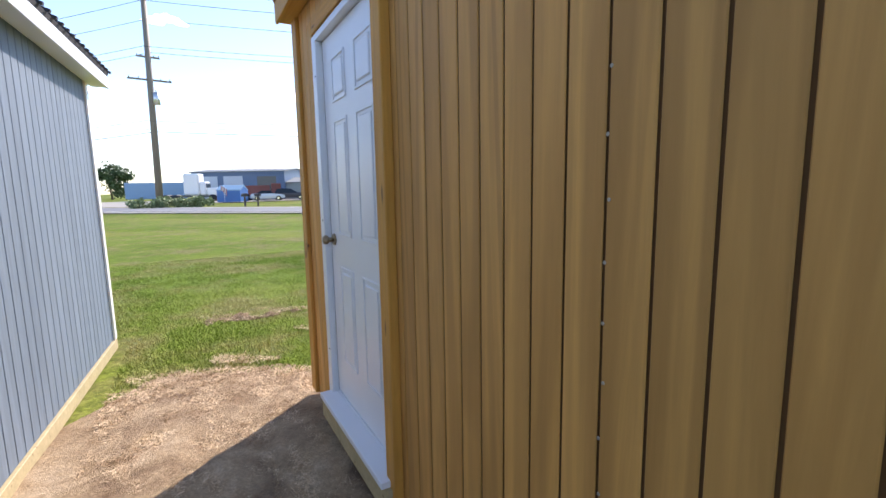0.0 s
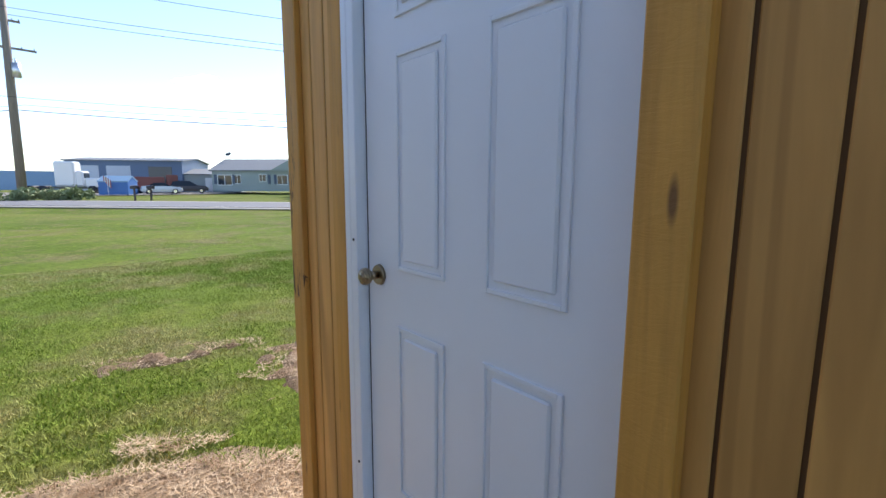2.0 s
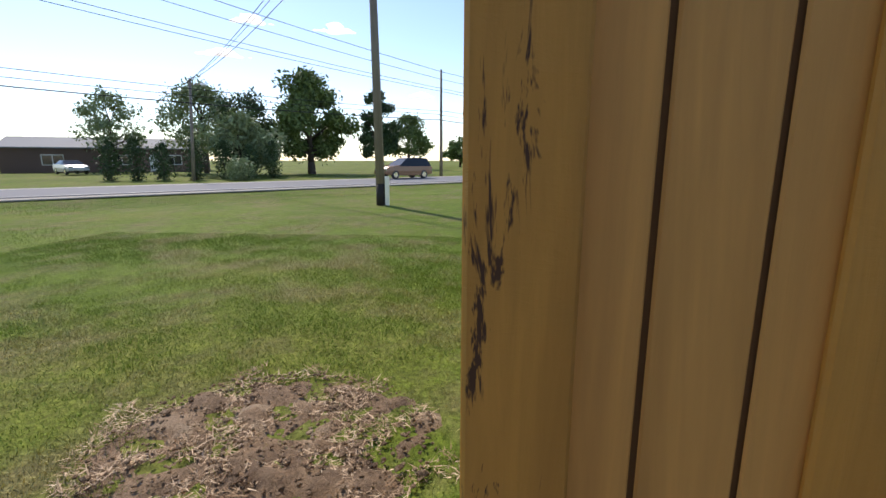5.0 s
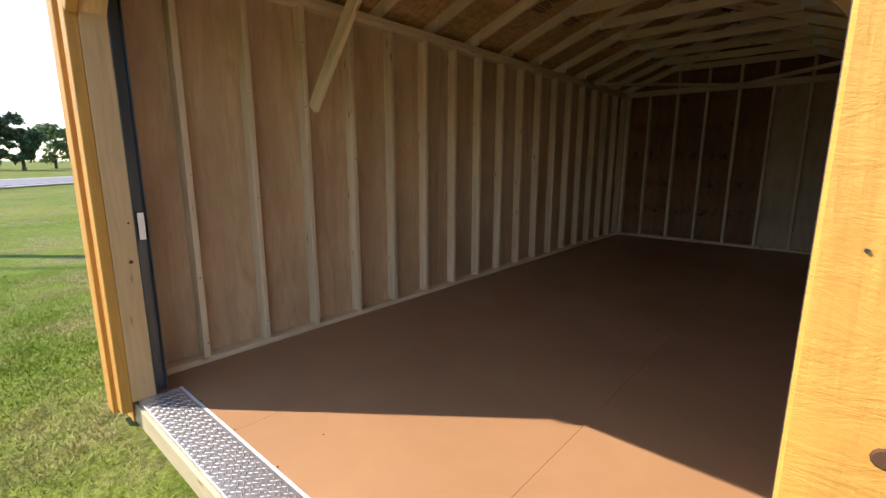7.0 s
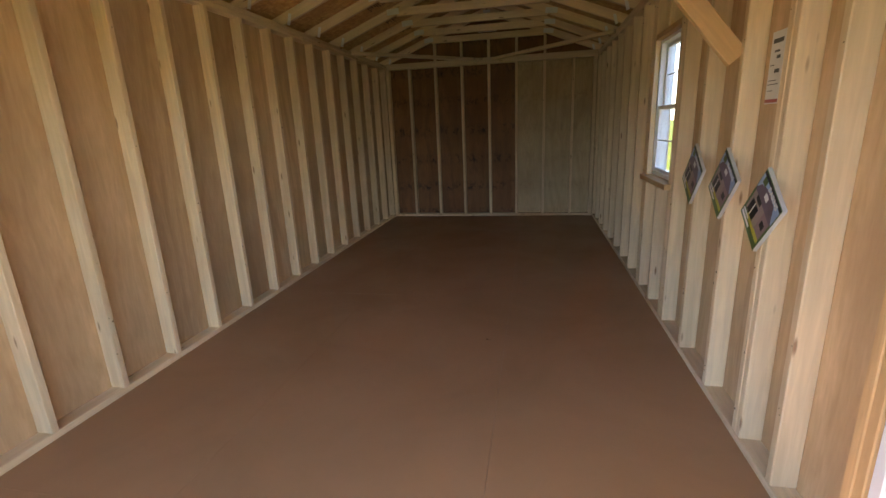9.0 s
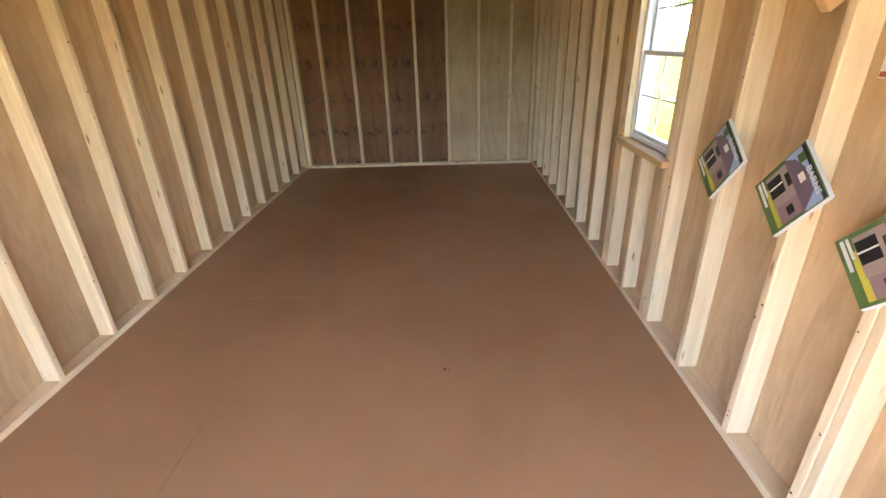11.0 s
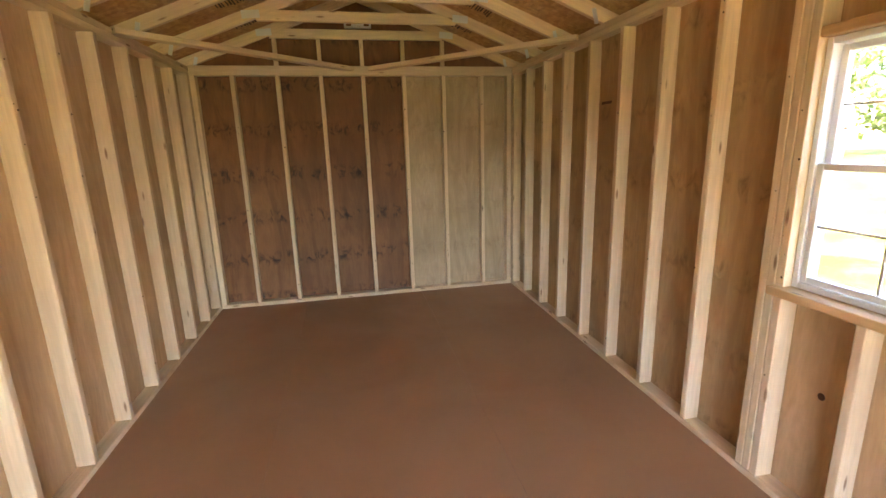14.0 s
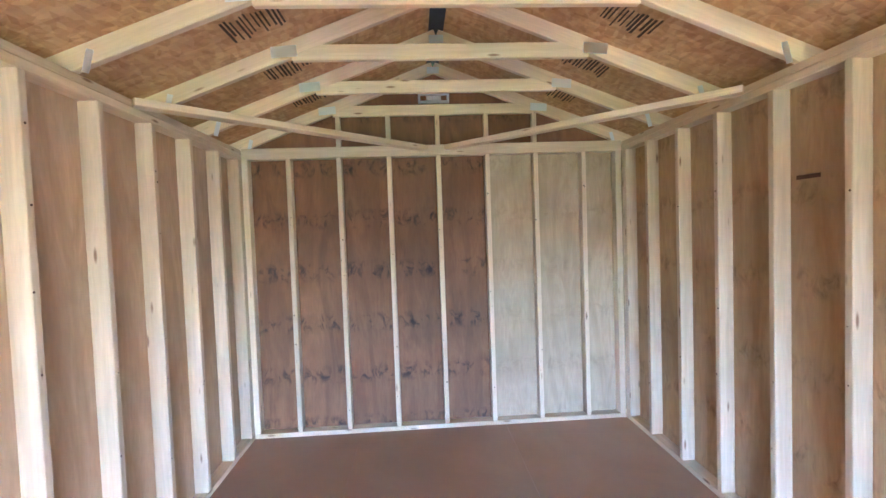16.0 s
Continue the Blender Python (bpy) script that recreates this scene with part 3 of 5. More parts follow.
board("sill", east, (W + 0.03, WY0 - 0.06, WZ0 - TH / 2), (W + 0.03, WY1 + 0.045, WZ0 - TH / 2), 0.14, TH, PINE_WARM, (1, 0, 0))
board("header", east, (W + DEPTH / 2, WY0, WZ1 + TH / 2), (W + DEPTH / 2, WY1, WZ1 + TH / 2), DEPTH, TH, PINE_WARM, (1, 0, 0))

# grooved siding, plank by plank
y = -0.129
while y < YB - 0.02:
    y1 = min(y + 0.1033, YB)
    stretches = pieces(y + 0.03, y1 - 0.03)
    for z0, z1 in stretches:
        board("plank", east, (XO - 0.003, (y + y1) / 2, z0 - (.03 if z0 < 0 else 0)), (XO - 0.003, (y + y1) / 2, z1), y1 - y - 0.007, 0.006, SIDING, (0, 1, 0), bev=0.0028)
    y = y1
# trim on the outside
east_corner = board("corner_trim", east, (XO + 0.0122, -0.150, 2.36), (XO + 0.0122, -0.150, -0.13), 0.108, 0.024, RESIN, (0, 1, 0), bev=0.004)
board("door_trim", east, (XO + 0.0062, 0.178, -0.10), (XO + 0.0062, 0.178, 2.13), 0.085, 0.0125, TRIM, (0, 1, 0), bev=0.004)
board("door_trim", east, (XO + 0.0202, 1.232, -0.10), (XO + 0.0202, 1.232, 2.13), 0.089, 0.040, TRIM, (0, 1, 0), bev=0.004)
board("door_trim", east, (XO + 0.006, 0.222, 2.10), (XO + 0.006, 1.186, 2.10), 0.085, 0.0118, TRIM, (0, 0, 1), bev=0.004)

# ---------------------------------------------------------------- the man door
door = tagged(new("door_1"), "closed white six-panel steel door", "door", kind="structure")


def door_leaf():
    """A leaf with six raised panels on both faces."""
    bm = bmesh.new()
    x0, x1, y0, y1, z0, z1 = 3.168, 3.206, 0.303, 1.184, 0.045, 2.0
    add_box(bm, (x0, y0, z0), (x1, y1, z1), 0.002)
    for face, s in ((x1, 1), (x0, -1)):
        for ya, yb in ((0.465, 0.675), (0.815, 1.04)):
            for za, zb in ((0.27, 0.806), (0.975, 1.57), (1.66, 1.88)):
                for inset, h in ((0.0, 0.0065), (0.014, 0.0018), (0.028, 0.007)):
                    lo = (face - 0.002 if s > 0 else face - h, ya + inset, za + inset)
                    hi = (face + h if s > 0 else face + 0.002, yb - inset, zb - inset)
                    if inset in (0.0,):
                        t = 0.012
                        for l2, h2 in (((ya, za), (ya + t, zb)), ((yb - t, za), (yb, zb)), ((ya + t, za), (yb - t, za + t)), ((ya + t, zb - t), (yb - t, zb))):
                            add_box(bm, (lo[0], l2[0], l2[1]), (hi[0], h2[0], h2[1]), 0.0015)
                    elif inset > 0.02:
                        add_box(bm, lo, hi, 0.006)
    return child(new("leaf", mesh_of(bm, "leaf", WHITE)), door)


door_leaf()
part("frame", door, WHITE, ((3.135, 0.257, 0.0), (3.243, 0.296, 2.04)), ((3.135, 1.189, 0.0), (3.229, 1.229, 2.04)), ((3.135, 0.296, 2.006), (3.243, 1.189, 2.04)))
# black strips set into the gaps beside the leaf as their shade
part("stop", door, BLACK, ((3.16, 0.2962, 0.04), (3.2045, 0.3028, 2.0)), ((3.19, 1.1835, 0.04), (3.20, 1.1885, 2.0)), bev=0)
part("casing", door, WHITE, ((XO + 0.001, 0.2215, 0.0), (3.2425, 0.2565, 2.04)))
part("sill", door, WHITE, ((3.135, 0.257, 0.0), (3.31, 1.23, 0.03)), ((3.15, 0.30, 0.03), (3.215, 1.188, 0.040)))
part("sill_board", door, RIM, ((XO + .002, 0.225, -0.13), (XO + 0.062, 1.25, -0.002)))


def knob(x, s):
    bm = bmesh.new()
    y, z = 0.366, 0.945
    add_tube(bm, (x, y, z), (x + s * 0.010, y, z), 0.033, 0.029, 24)
    add_tube(bm, (x + s * 0.010, y, z), (x + s * 0.036, y, z), 0.012, 0.014, 16)
    prof = [(0.034, 0.014), (0.040, 0.023), (0.050, 0.0265), (0.060, 0.024), (0.066, 0.017), (0.067, 0.0)]
    for (d0, r0), (d1, r1) in zip(prof, prof[1:]):
        add_tube(bm, (x + s * d0, y, z), (x + s * d1, y, z), r0, max(r1, 0.001), 24)
    add_box(bm, (min(x + s * .066, x + s * .069), y - 0.0015, z - 0.006), (max(x + s * .066, x + s * .069), y + 0.0015, z + 0.006))
    return child(new("knob", mesh_of(bm, "knob", BRASS)), door)


tagged(knob(3.206, 1), "aged brass round knob")
tagged(knob(3.168, -1), "aged brass round knob")
for z in (0.27, 1.02, 1.78):
    bm = bmesh.new()
    add_box(bm, (3.124, 1.172, z - 0.05), (3.134, 1.224, z + 0.05), 0.002)
    add_tube(bm, (3.126, 1.192, z - 0.055), (3.126, 1.192, z + 0.055), 0.007, 0.007, 10)
    child(new("hinge", mesh_of(bm, "hinge", VINYL)), door)
for z in (0.293, 1.047, 1.826):
    bm = bmesh.new()
    add_tube(bm, (3.243, 0.276, z), (3.2455, 0.276, z), 0.005, 0.004, 10)
    child(new("screw", mesh_of(bm, "screw", BLACK)), door)

# ---------------------------------------------------------------- window
window = tagged(new("window_1"), "white vinyl sash window with thin muntins", "window", kind="structure")


def bars(name, mat, x0, x1, ya, yb, za, zb, t, bev=0.003):
    return part(name, window, mat, ((x0, ya, za), (x1, ya + t, zb)), ((x0, yb - t, za), (x1, yb, zb)),
                ((x0, ya + t, za), (x1, yb - t, za + t)), ((x0, ya + t, zb - t), (x1, yb - t, zb)), bev=bev)


bars("frame", VINYL, 3.165, 3.265, WY0 + .002, WY1 - .002, WZ0 + .002, WZ1 - .002, 0.024)
bars("flange", TRIM, 3.245, 3.275, WY0 - 0.07, WY1 + 0.07, WZ0 - 0.07, WZ1 + 0.07, 0.068)
bars("sash", VINYL, 3.172, 3.200, WY0 + 0.03, WY1 - 0.03, WZ0 + 0.03, 1.475, 0.026)
bars("sash", VINYL, 3.205, 3.235, WY0 + 0.03, WY1 - 0.03, 1.445, WZ1 - 0.03, 0.026)
ym = (WY0 + WY1) / 2
part("muntin", window, VINYL, ((3.182, ym - 0.005, WZ0 + 0.05), (3.190, ym + 0.005, 1.45)), ((3.183, WY0 + 0.05, 1.222), (3.189, WY1 - 0.05, 1.232)), bev=0.001)
part("muntin", window, VINYL, ((3.216, ym - 0.005, 1.47), (3.224, ym + 0.005, WZ1 - 0.05)), ((3.217, WY0 + 0.05, 1.685), (3.223, WY1 - 0.05, 1.695)), bev=0.001)
for x, za, zb in ((3.186, WZ0 + 0.052, 1.453), (3.220, 1.467, WZ1 - 0.052)):
    g = part("pane", window, GLASS, ((x - 0.0015, WY0 + 0.053, za), (x + 0.0015, WY1 - 0.053, zb)), bev=0)
    g.visible_shadow = False

# ---------------------------------------------------------------- front wall with the roll-up door
OX0, OX1, OZ, CH = 0.205, 2.865, 1.985, 0.06
south = tagged(new("wall_south"), "shed front wall framing a wide roll-up door opening", "wall", kind="structure")
for a, b in ((-0.09, OX0 - TH), (OX1 + TH, XO - 0.012)):
    part("backing", south, GROOVE_SHADE, ((a, YF + 0.009, -0.10), (b, YF + 0.015, 2.45)), bev=0)
    part("sheathing", south, PLY, ((a, YF + 0.0155, -0.01), (b, YF + 0.021, 2.45)), bev=0)
    for x in (a + 0.03, b - 0.03):
        stud(south, x, -0.088, 'y')
part("header_panel", south, PLY, ((OX0 - TH, YF + 0.012, OZ + TH), (OX1 + TH, YF + 0.021, 2.45)), bev=0)
board("header", south, (OX0 - .03, -0.088, OZ + TH + .07), (OX1 + .03, -0.088, OZ + TH + .07), 0.088, 0.14, PINE, (0, 1, 0))
gable("gable_panel", south, YF + 0.010, YF + 0.022, 2.45, SIDING)
for a, b in ((-0.10, OX0 - TH), (OX1 + TH, XO)):
    x = a
    while x < b - 0.01:
        x1 = min(x + 0.1055, b)
        board("plank", south, ((x + x1) / 2, YF + 0.0045, -0.13), ((x + x1) / 2, YF + 0.0045, 2.45), max(x1 - x - 0.009, .012), 0.009, SIDING, (1, 0, 0), bev=0.003)
        x = x1
x = OX0 - TH
while x < OX1 + TH:
    x1 = min(x + 0.1055, OX1 + TH)
    board("plank", south, ((x + x1) / 2, YF + 0.0045, OZ + 0.02), ((x + x1) / 2, YF + 0.0045, 2.45), max(x1 - x - 0.009, .012), 0.009, SIDING, (1, 0, 0), bev=0.003)
    x = x1
# jamb liners, chamfered corners and face trim
board("jamb", south, (OX0 - TH / 2, -0.10, 0), (OX0 - TH / 2, -0.10, OZ + TH), 0.112, TH, PINE_WARM, (0, 1, 0))
board("jamb", south, (OX1 + TH / 2, -0.10, 0), (OX1 + TH / 2, -0.10, OZ + TH), 0.112, TH, PINE_WARM, (0, 1, 0))
board("jamb", south, (OX0, -0.10, OZ + TH / 2), (OX1, -0.10, OZ + TH / 2), 0.112, TH, PINE_WARM, (0, 1, 0))
board("corner_filler", south, (OX0 - .02, -0.10, OZ - CH), (OX0 + CH, -0.10, OZ + .02), 0.11, TH, PINE_WARM, (0, 1, 0))
board("corner_filler", south, (OX1 + .02, -0.10, OZ - CH), (OX1 - CH, -0.10, OZ + .02), 0.11, TH, PINE_WARM, (0, 1, 0))
FT = YF - 0.0265
board("door_trim", south, (OX0 - 0.045, FT, -0.05), (OX0 - 0.045, FT, OZ + 0.09), 0.089, 0.050, TRIM, (1, 0, 0), bev=0.004)
board("door_trim", south, (OX1 + 0.045, FT, -0.05), (OX1 + 0.045, FT, OZ + 0.09), 0.089, 0.050, TRIM, (1, 0, 0), bev=0.004)
board("door_trim", south, (OX0, FT, OZ + 0.045), (OX1, FT, OZ + 0.045), 0.089, 0.049, TRIM, (0, 0, 1), bev=0.004)
for x0, x1 in ((OX0, OX0 + CH), (OX1, OX1 - CH)):
    board("door_trim", south, (x0, FT, OZ - CH), (x1, FT, OZ), 0.07, 0.048, TRIM, (0, 0, 1), bev=0.004)
board("corner_trim", south, (-0.065, FT, -0.13), (-0.065, FT, 2.36), 0.12, 0.050, TRIM, (1, 0, 0), bev=0.004)
board("corner_trim", south, (3.165, FT, -0.13), (3.165, FT, 2.36), 0.126, 0.050, TRIM, (1, 0, 0), bev=0.004)
board("rim_board", south, (-0.08, -0.125, -0.075), (XO - .03, -0.125, -0.075), 0.038, 0.11, RIM, (0, 1, 0))


def holes(name, parent, spots, axis, r, mat):
    """Round knots or nail heads let into a face."""
    bm = bmesh.new()
    for p, rr in spots:
        q = Vector(p) + Vector(axis) * 0.002
        add_tube(bm, p, q, rr, rr * 0.8, 12)
    return child(new(name, mesh_of(bm, name, mat)), parent)


HEAD = plain("nail_head", (0.5, 0.46, 0.4), 0.4, 0.6)
holes("nails", east, [((XO - .0006, 2.253 + .004 * math.sin(k * 2.3), 0.13 + 0.118 * k), 0.0042) for k in range(18)], (1, 0, 0), .004, HEAD)
KNOT = plain("knot", (0.10, 0.04, 0.015), 0.8, vary=0.4, scale=40)
holes("knots", south, [((2.935, FT - .0255, 1.014), 0.010), ((2.90, FT - .0255, 0.42), 0.008), ((3.12, FT - .0255, 0.6), 0.006)], (0, -1, 0), 0.01, KNOT)
holes("nails", south, [((2.90, FT - .0255, 1.19), .002), ((2.93, FT - .0255, 1.19), .002), ((3.15, FT - .0255, 1.32), .002), ((3.18, FT - .0255, 1.32), .002),
                       ((2.90, FT - .0255, .55), .003), ((2.93, FT - .0255, .55), .003)], (0, -1, 0), 0.003, GUNMETAL)
holes("knots", south, [((OX0 + .0005, -0.08, 0.752), 0.010), ((OX0 + .0005, -0.07, 0.95), 0.005)], (1, 0, 0), 0.01, KNOT)


def threshold():
    """A tread plate with raised lozenges, bent down over the sill."""
    bm = bmesh.new()
    x0, x1, y0, y1 = OX0 + 0.002, OX1 - 0.002, -0.128, 0.068
    add_box(bm, (x0, y0, 0.0005), (x1, y1, 0.004), 0.001)
    add_box(bm, (x0, y0 - 0.003, -0.018), (x1, y0 + 0.0008, 0.0035), 0.001)
    i = 0
    y = y0 + 0.012
    while y < y1 - 0.016:
        x = x0 + 0.015 + (0.0135 if i % 2 else 0)
        k = i
        while x < x1 - 0.012:
            a = radians(45 if k % 2 else -45)
            m = Matrix.Translation((x, y, 0.004)) @ Matrix.Rotation(a, 4, 'Z')
            v = [bm.verts.new(m @ Vector(p)) for p in ((-0.011, 0, 0), (0, -0.0032, 0), (0.011, 0, 0), (0, 0.0032, 0), (-0.005, 0, 0.0018), (0.005, 0, 0.0018))]
            for f in ((0, 1, 4), (1, 5, 4), (1, 2, 5), (2, 3, 5), (3, 4, 5), (3, 0, 4)):
                bm.faces.new([v[j] for j in f])
            x += 0.027
            k += 1
        y += 0.0165
        i += 1
    bmesh.ops.recalc_face_normals(bm, faces=bm.faces)
    ob = new("threshold_plate", mesh_of(bm, "threshold_plate", STEEL))
    return tagged(ob, "shiny aluminium diamond tread plate on the door sill", "threshold")


threshold()
part("sill_strip", south, VINYL, ((OX0 + .003, 0.069, 0.0006), (OX1 - .003, 0.083, 0.0035)), bev=0.001)
holes("screws", south, [((0.45 + 0.4 * i, 0.092, 0.0005), 0.005) for i in range(6)], (0, 0, 1), .005, BLACK)

rollup = tagged(empty("roll_up_door", (0, 0, 0)), "rolled-up white steel door coiled above its opening", "garage door")
bm = bmesh.new()
for i in range(26):
    x = 0.20 + i * 0.1027
    add_tube(bm, (x, 0.20, 2.19), (x + 0.096, 0.20, 2.19), 0.125, 0.125, 28)
    add_tube(bm, (x + 0.096, 0.20, 2.19), (x + 0.1027, 0.20, 2.19), 0.119, 0.119, 28)
child(new("coil", mesh_of(bm, "coil", VINYL)), rollup)
for x, s in ((OX0, 1), (OX1, -1)):
    part("track", rollup, GUNMETAL, ((min(x - s * .035, x + s * .005), -0.043, 0.004), (max(x - s * .035, x + s * .005), -0.039, 2.2)),
         ((min(x - s * .035, x + s * .005), 0.012, 0.004), (max(x - s * .035, x + s * .005), 0.016, 2.2)),
         ((min(x - s * .039, x - s * .035), -0.043, 0.004), (max(x - s * .039, x - s * .035), 0.016, 2.2)), bev=0.001)
    part("bracket", rollup, STEEL, ((min(x - s * .03, x + s * .03), 0.0, 2.02), (max(x - s * .03, x + s * .03), 0.06, 2.24)), bev=0.002)
    if s > 0:
        part("latch", rollup, STEEL, ((min(x + s * .005, x + s * .009), -0.03, 0.86), (max(x + s * .005, x + s * .009), 0.0, 1.0)), bev=0.002)

# ---------------------------------------------------------------- roof: trusses, deck, braces
def truss(y):
    t = empty("roof_truss", (0, y, 0))
    for s in (0, 1):
        def fx(x):
            return W - x if s else x
        board("rafter", t, (fx(-0.14), 0, CZ - 0.14 * SLOPE), (fx(XM - 0.001), 0, rz(XM) - .0005), 0.089, TH, PINE, (0, 0, 1))
        b = board("gusset", t, (fx(0.62), -TH / 2 - .001, 2.662), (fx(0.76), -TH / 2 - .001, 2.672), 0.062, 0.0016, STEEL, (0, 0, 1), bev=0)
        board("tie", t, (fx(0.05), -TH / 2 - .0015, CZ - 0.055), (fx(0.075), -TH / 2 - .0015, CZ + 0.04), 0.03, 0.0016, STEEL, (1, 0, 0), bev=0)
    board("collar", t, (0.73, 0, 2.662), (W - 0.73, 0, 2.662), 0.086, TH - .002, PINE, (0, 0, 1))
    board("gusset", t, (XM - 0.05, -TH / 2 - .001, rz(XM) - 0.025), (XM + 0.05, -TH / 2 - .001, rz(XM) - 0.025), 0.055, 0.0016, STEEL, (0, 0, 1), bev=0)
    return tagged(t, "pine roof truss with collar tie and steel plates", "truss", group="roof trusses")


first = truss(7.235)
for k in range(1, 13):
    copy_thing(first, pose(0, 7.235 - 0.603 * k, 0))


def slope_sheet(name, y0, y1, x0, x1, lift, thick, mats, stamps=False, gap=0.001):
    """Both slopes of the roof as slabs lying lift above the rafters' centre line."""
    bm = bmesh.new()
    for s in (0, 1):
        a = math.atan(SLOPE)
        m = Matrix.Translation((0, 0, CZ)) @ Matrix.Rotation(-a, 4, 'Y')
        if s:
            m = Matrix.Translation((W, 0, 0)) @ Matrix.Diagonal((-1, 1, 1, 1)) @ m
        k = 1 / math.cos(a)
        n = 6
        for i in range(n):
            ya, yb = y0 + (y1 - y0) * i / n, y0 + (y1 - y0) * (i + 1) / n
            add_box(bm, (x0 * k, ya + gap, lift), (x1 * k, yb - gap, lift + thick), 0, 0, m)
        if stamps:
            r = random.Random(3 + s)
            for i in range(12):
                yc = 7.235 - 0.603 * i - 0.30
                for j in range(4):
                    for q in range(3):
                        add_box(bm, (0.55 + j * 0.075 + q * 0.022, yc - 0.10 + r.uniform(0, .03), lift - 0.0015), (0.557 + j * 0.075 + q * 0.022 + r.uniform(0, .008), yc + 0.05 + r.uniform(0, .07), lift - 0.0002), 0, 1, m)
    bmesh.ops.recalc_face_normals(bm, faces=bm.faces)
    return new(name, mesh_of(bm, name, *mats))


INK = plain("ink", (0.06, 0.035, 0.02), 0.9)
tagged(slope_sheet("ceiling", -0.24, 7.38, -0.20, XM - 0.035, 0.0455, 0.012, (OSB, INK), True), "strand board roof deck with faded ink stamps", "ceiling", kind="structure")
tagged(slope_sheet("roof", -0.26, 7.40, -0.22, XM + 0.02, 0.060, 0.014, (SHINGLE,), gap=0.0), "dark shingle gable roof of the shed", "roof", kind="structure")
# added solid box over the ridge slot, stops daylight leaking in
tagged(part("ridge_cap", None, SHINGLE, ((XM - 0.10, -0.26, rz(XM) + 0.045), (XM + 0.10, 7.40, rz(XM) + 0.115))), "dark box added along the roof ridge to block light", "roof", kind="structure")
fascia = tagged(new("trim"), "stained timber fascia and soffit along the eaves", "trim", kind="structure")
for s in (0, 1):
    def fx(x):
        return W - x if s else x
    board("fascia", fascia, (fx(-0.20), -0.24, rz(-0.2) - .03), (fx(-0.20), 7.38, rz(-0.2) - .03), 0.12, 0.02, TRIM, (0, 0, 1))
    board("soffit", fascia, (fx(-0.15), -0.24, rz(-0.2) - .075), (fx(-0.15), 7.38, rz(-0.2) - .075), 0.09, 0.012, TRIM, (1, 0, 0))
    board("rake", fascia, (fx(-0.20), -0.23, rz(-0.2) + .0), (fx(XM - .001), -0.23, rz(XM) + .0), 0.10, 0.02, TRIM, (0, 0, 1))
for p, q in (((0.0, 5.79, 2.338), (1.47, 7.17, 2.338)), ((W, 5.75, 2.338), (1.66, 7.17, 2.338))):
    tagged(board("corner_brace", None, p, q, 0.089, TH, PINE, (1, 0, 0)), "flat pine brace across the wall corner", "brace", group="corner braces")
tagged(board("knee_brace", None, (0.005, 1.165, 1.62), (0.86, 1.165, 2.64), 0.089, TH, PINE, (1, 0, -0.8)), "slanted pine knee brace from stud to truss", "brace", group="knee braces")
tagged(board("knee_brace", None, (W - 0.005, 2.385, 1.62), (W - 0.86, 2.385, 2.64), 0.089, TH, PINE_WARM, (-1, 0, -0.8)), "slanted pine knee brace from stud to truss", "brace", group="knee braces")

# ---------------------------------------------------------------- leaflets and notice on the studs
P_GREEN = plain("leaflet_green", (0.10, 0.17, 0.05), 0.35)
P_SKY = plain("leaflet_sky", (0.30, 0.42, 0.62), 0.35)
P_BARN = plain("leaflet_barn", (0.27, 0.18, 0.19), 0.35)
P_TAN = plain("leaflet_tan", (0.32, 0.25, 0.22), 0.35)
P_ROOF = plain("leaflet_roof", (0.16, 0.12, 0.16), 0.35)
P_YEL = plain("leaflet_yellow", (0.5, 0.45, 0.06), 0.35)
P_DARK = plain("leaflet_dark", (0.02, 0.02, 0.022), 0.35)
P_WHITE = plain("paper_white", (0.75, 0.74, 0.72), 0.5)
P_RED = plain("paper_red", (0.35, 0.06, 0.04), 0.5)


def letters(name, text, size, m, mat, parent):
    cu = bpy.data.curves.new(name, 'FONT')
    cu.body, cu.size, cu.extrude = text, size, 0.0004
    tmp = bpy.data.objects.new(name, cu)
    scene.collection.objects.link(tmp)
    dg = bpy.context.evaluated_depsgraph_get()
    me = bpy.data.meshes.new_from_object(tmp.evaluated_get(dg))
    bpy.data.objects.remove(tmp)
    me.materials.append(mat)
    ob = new(name, me)
    ob.matrix_basis = m
    ob.parent = parent
    return ob


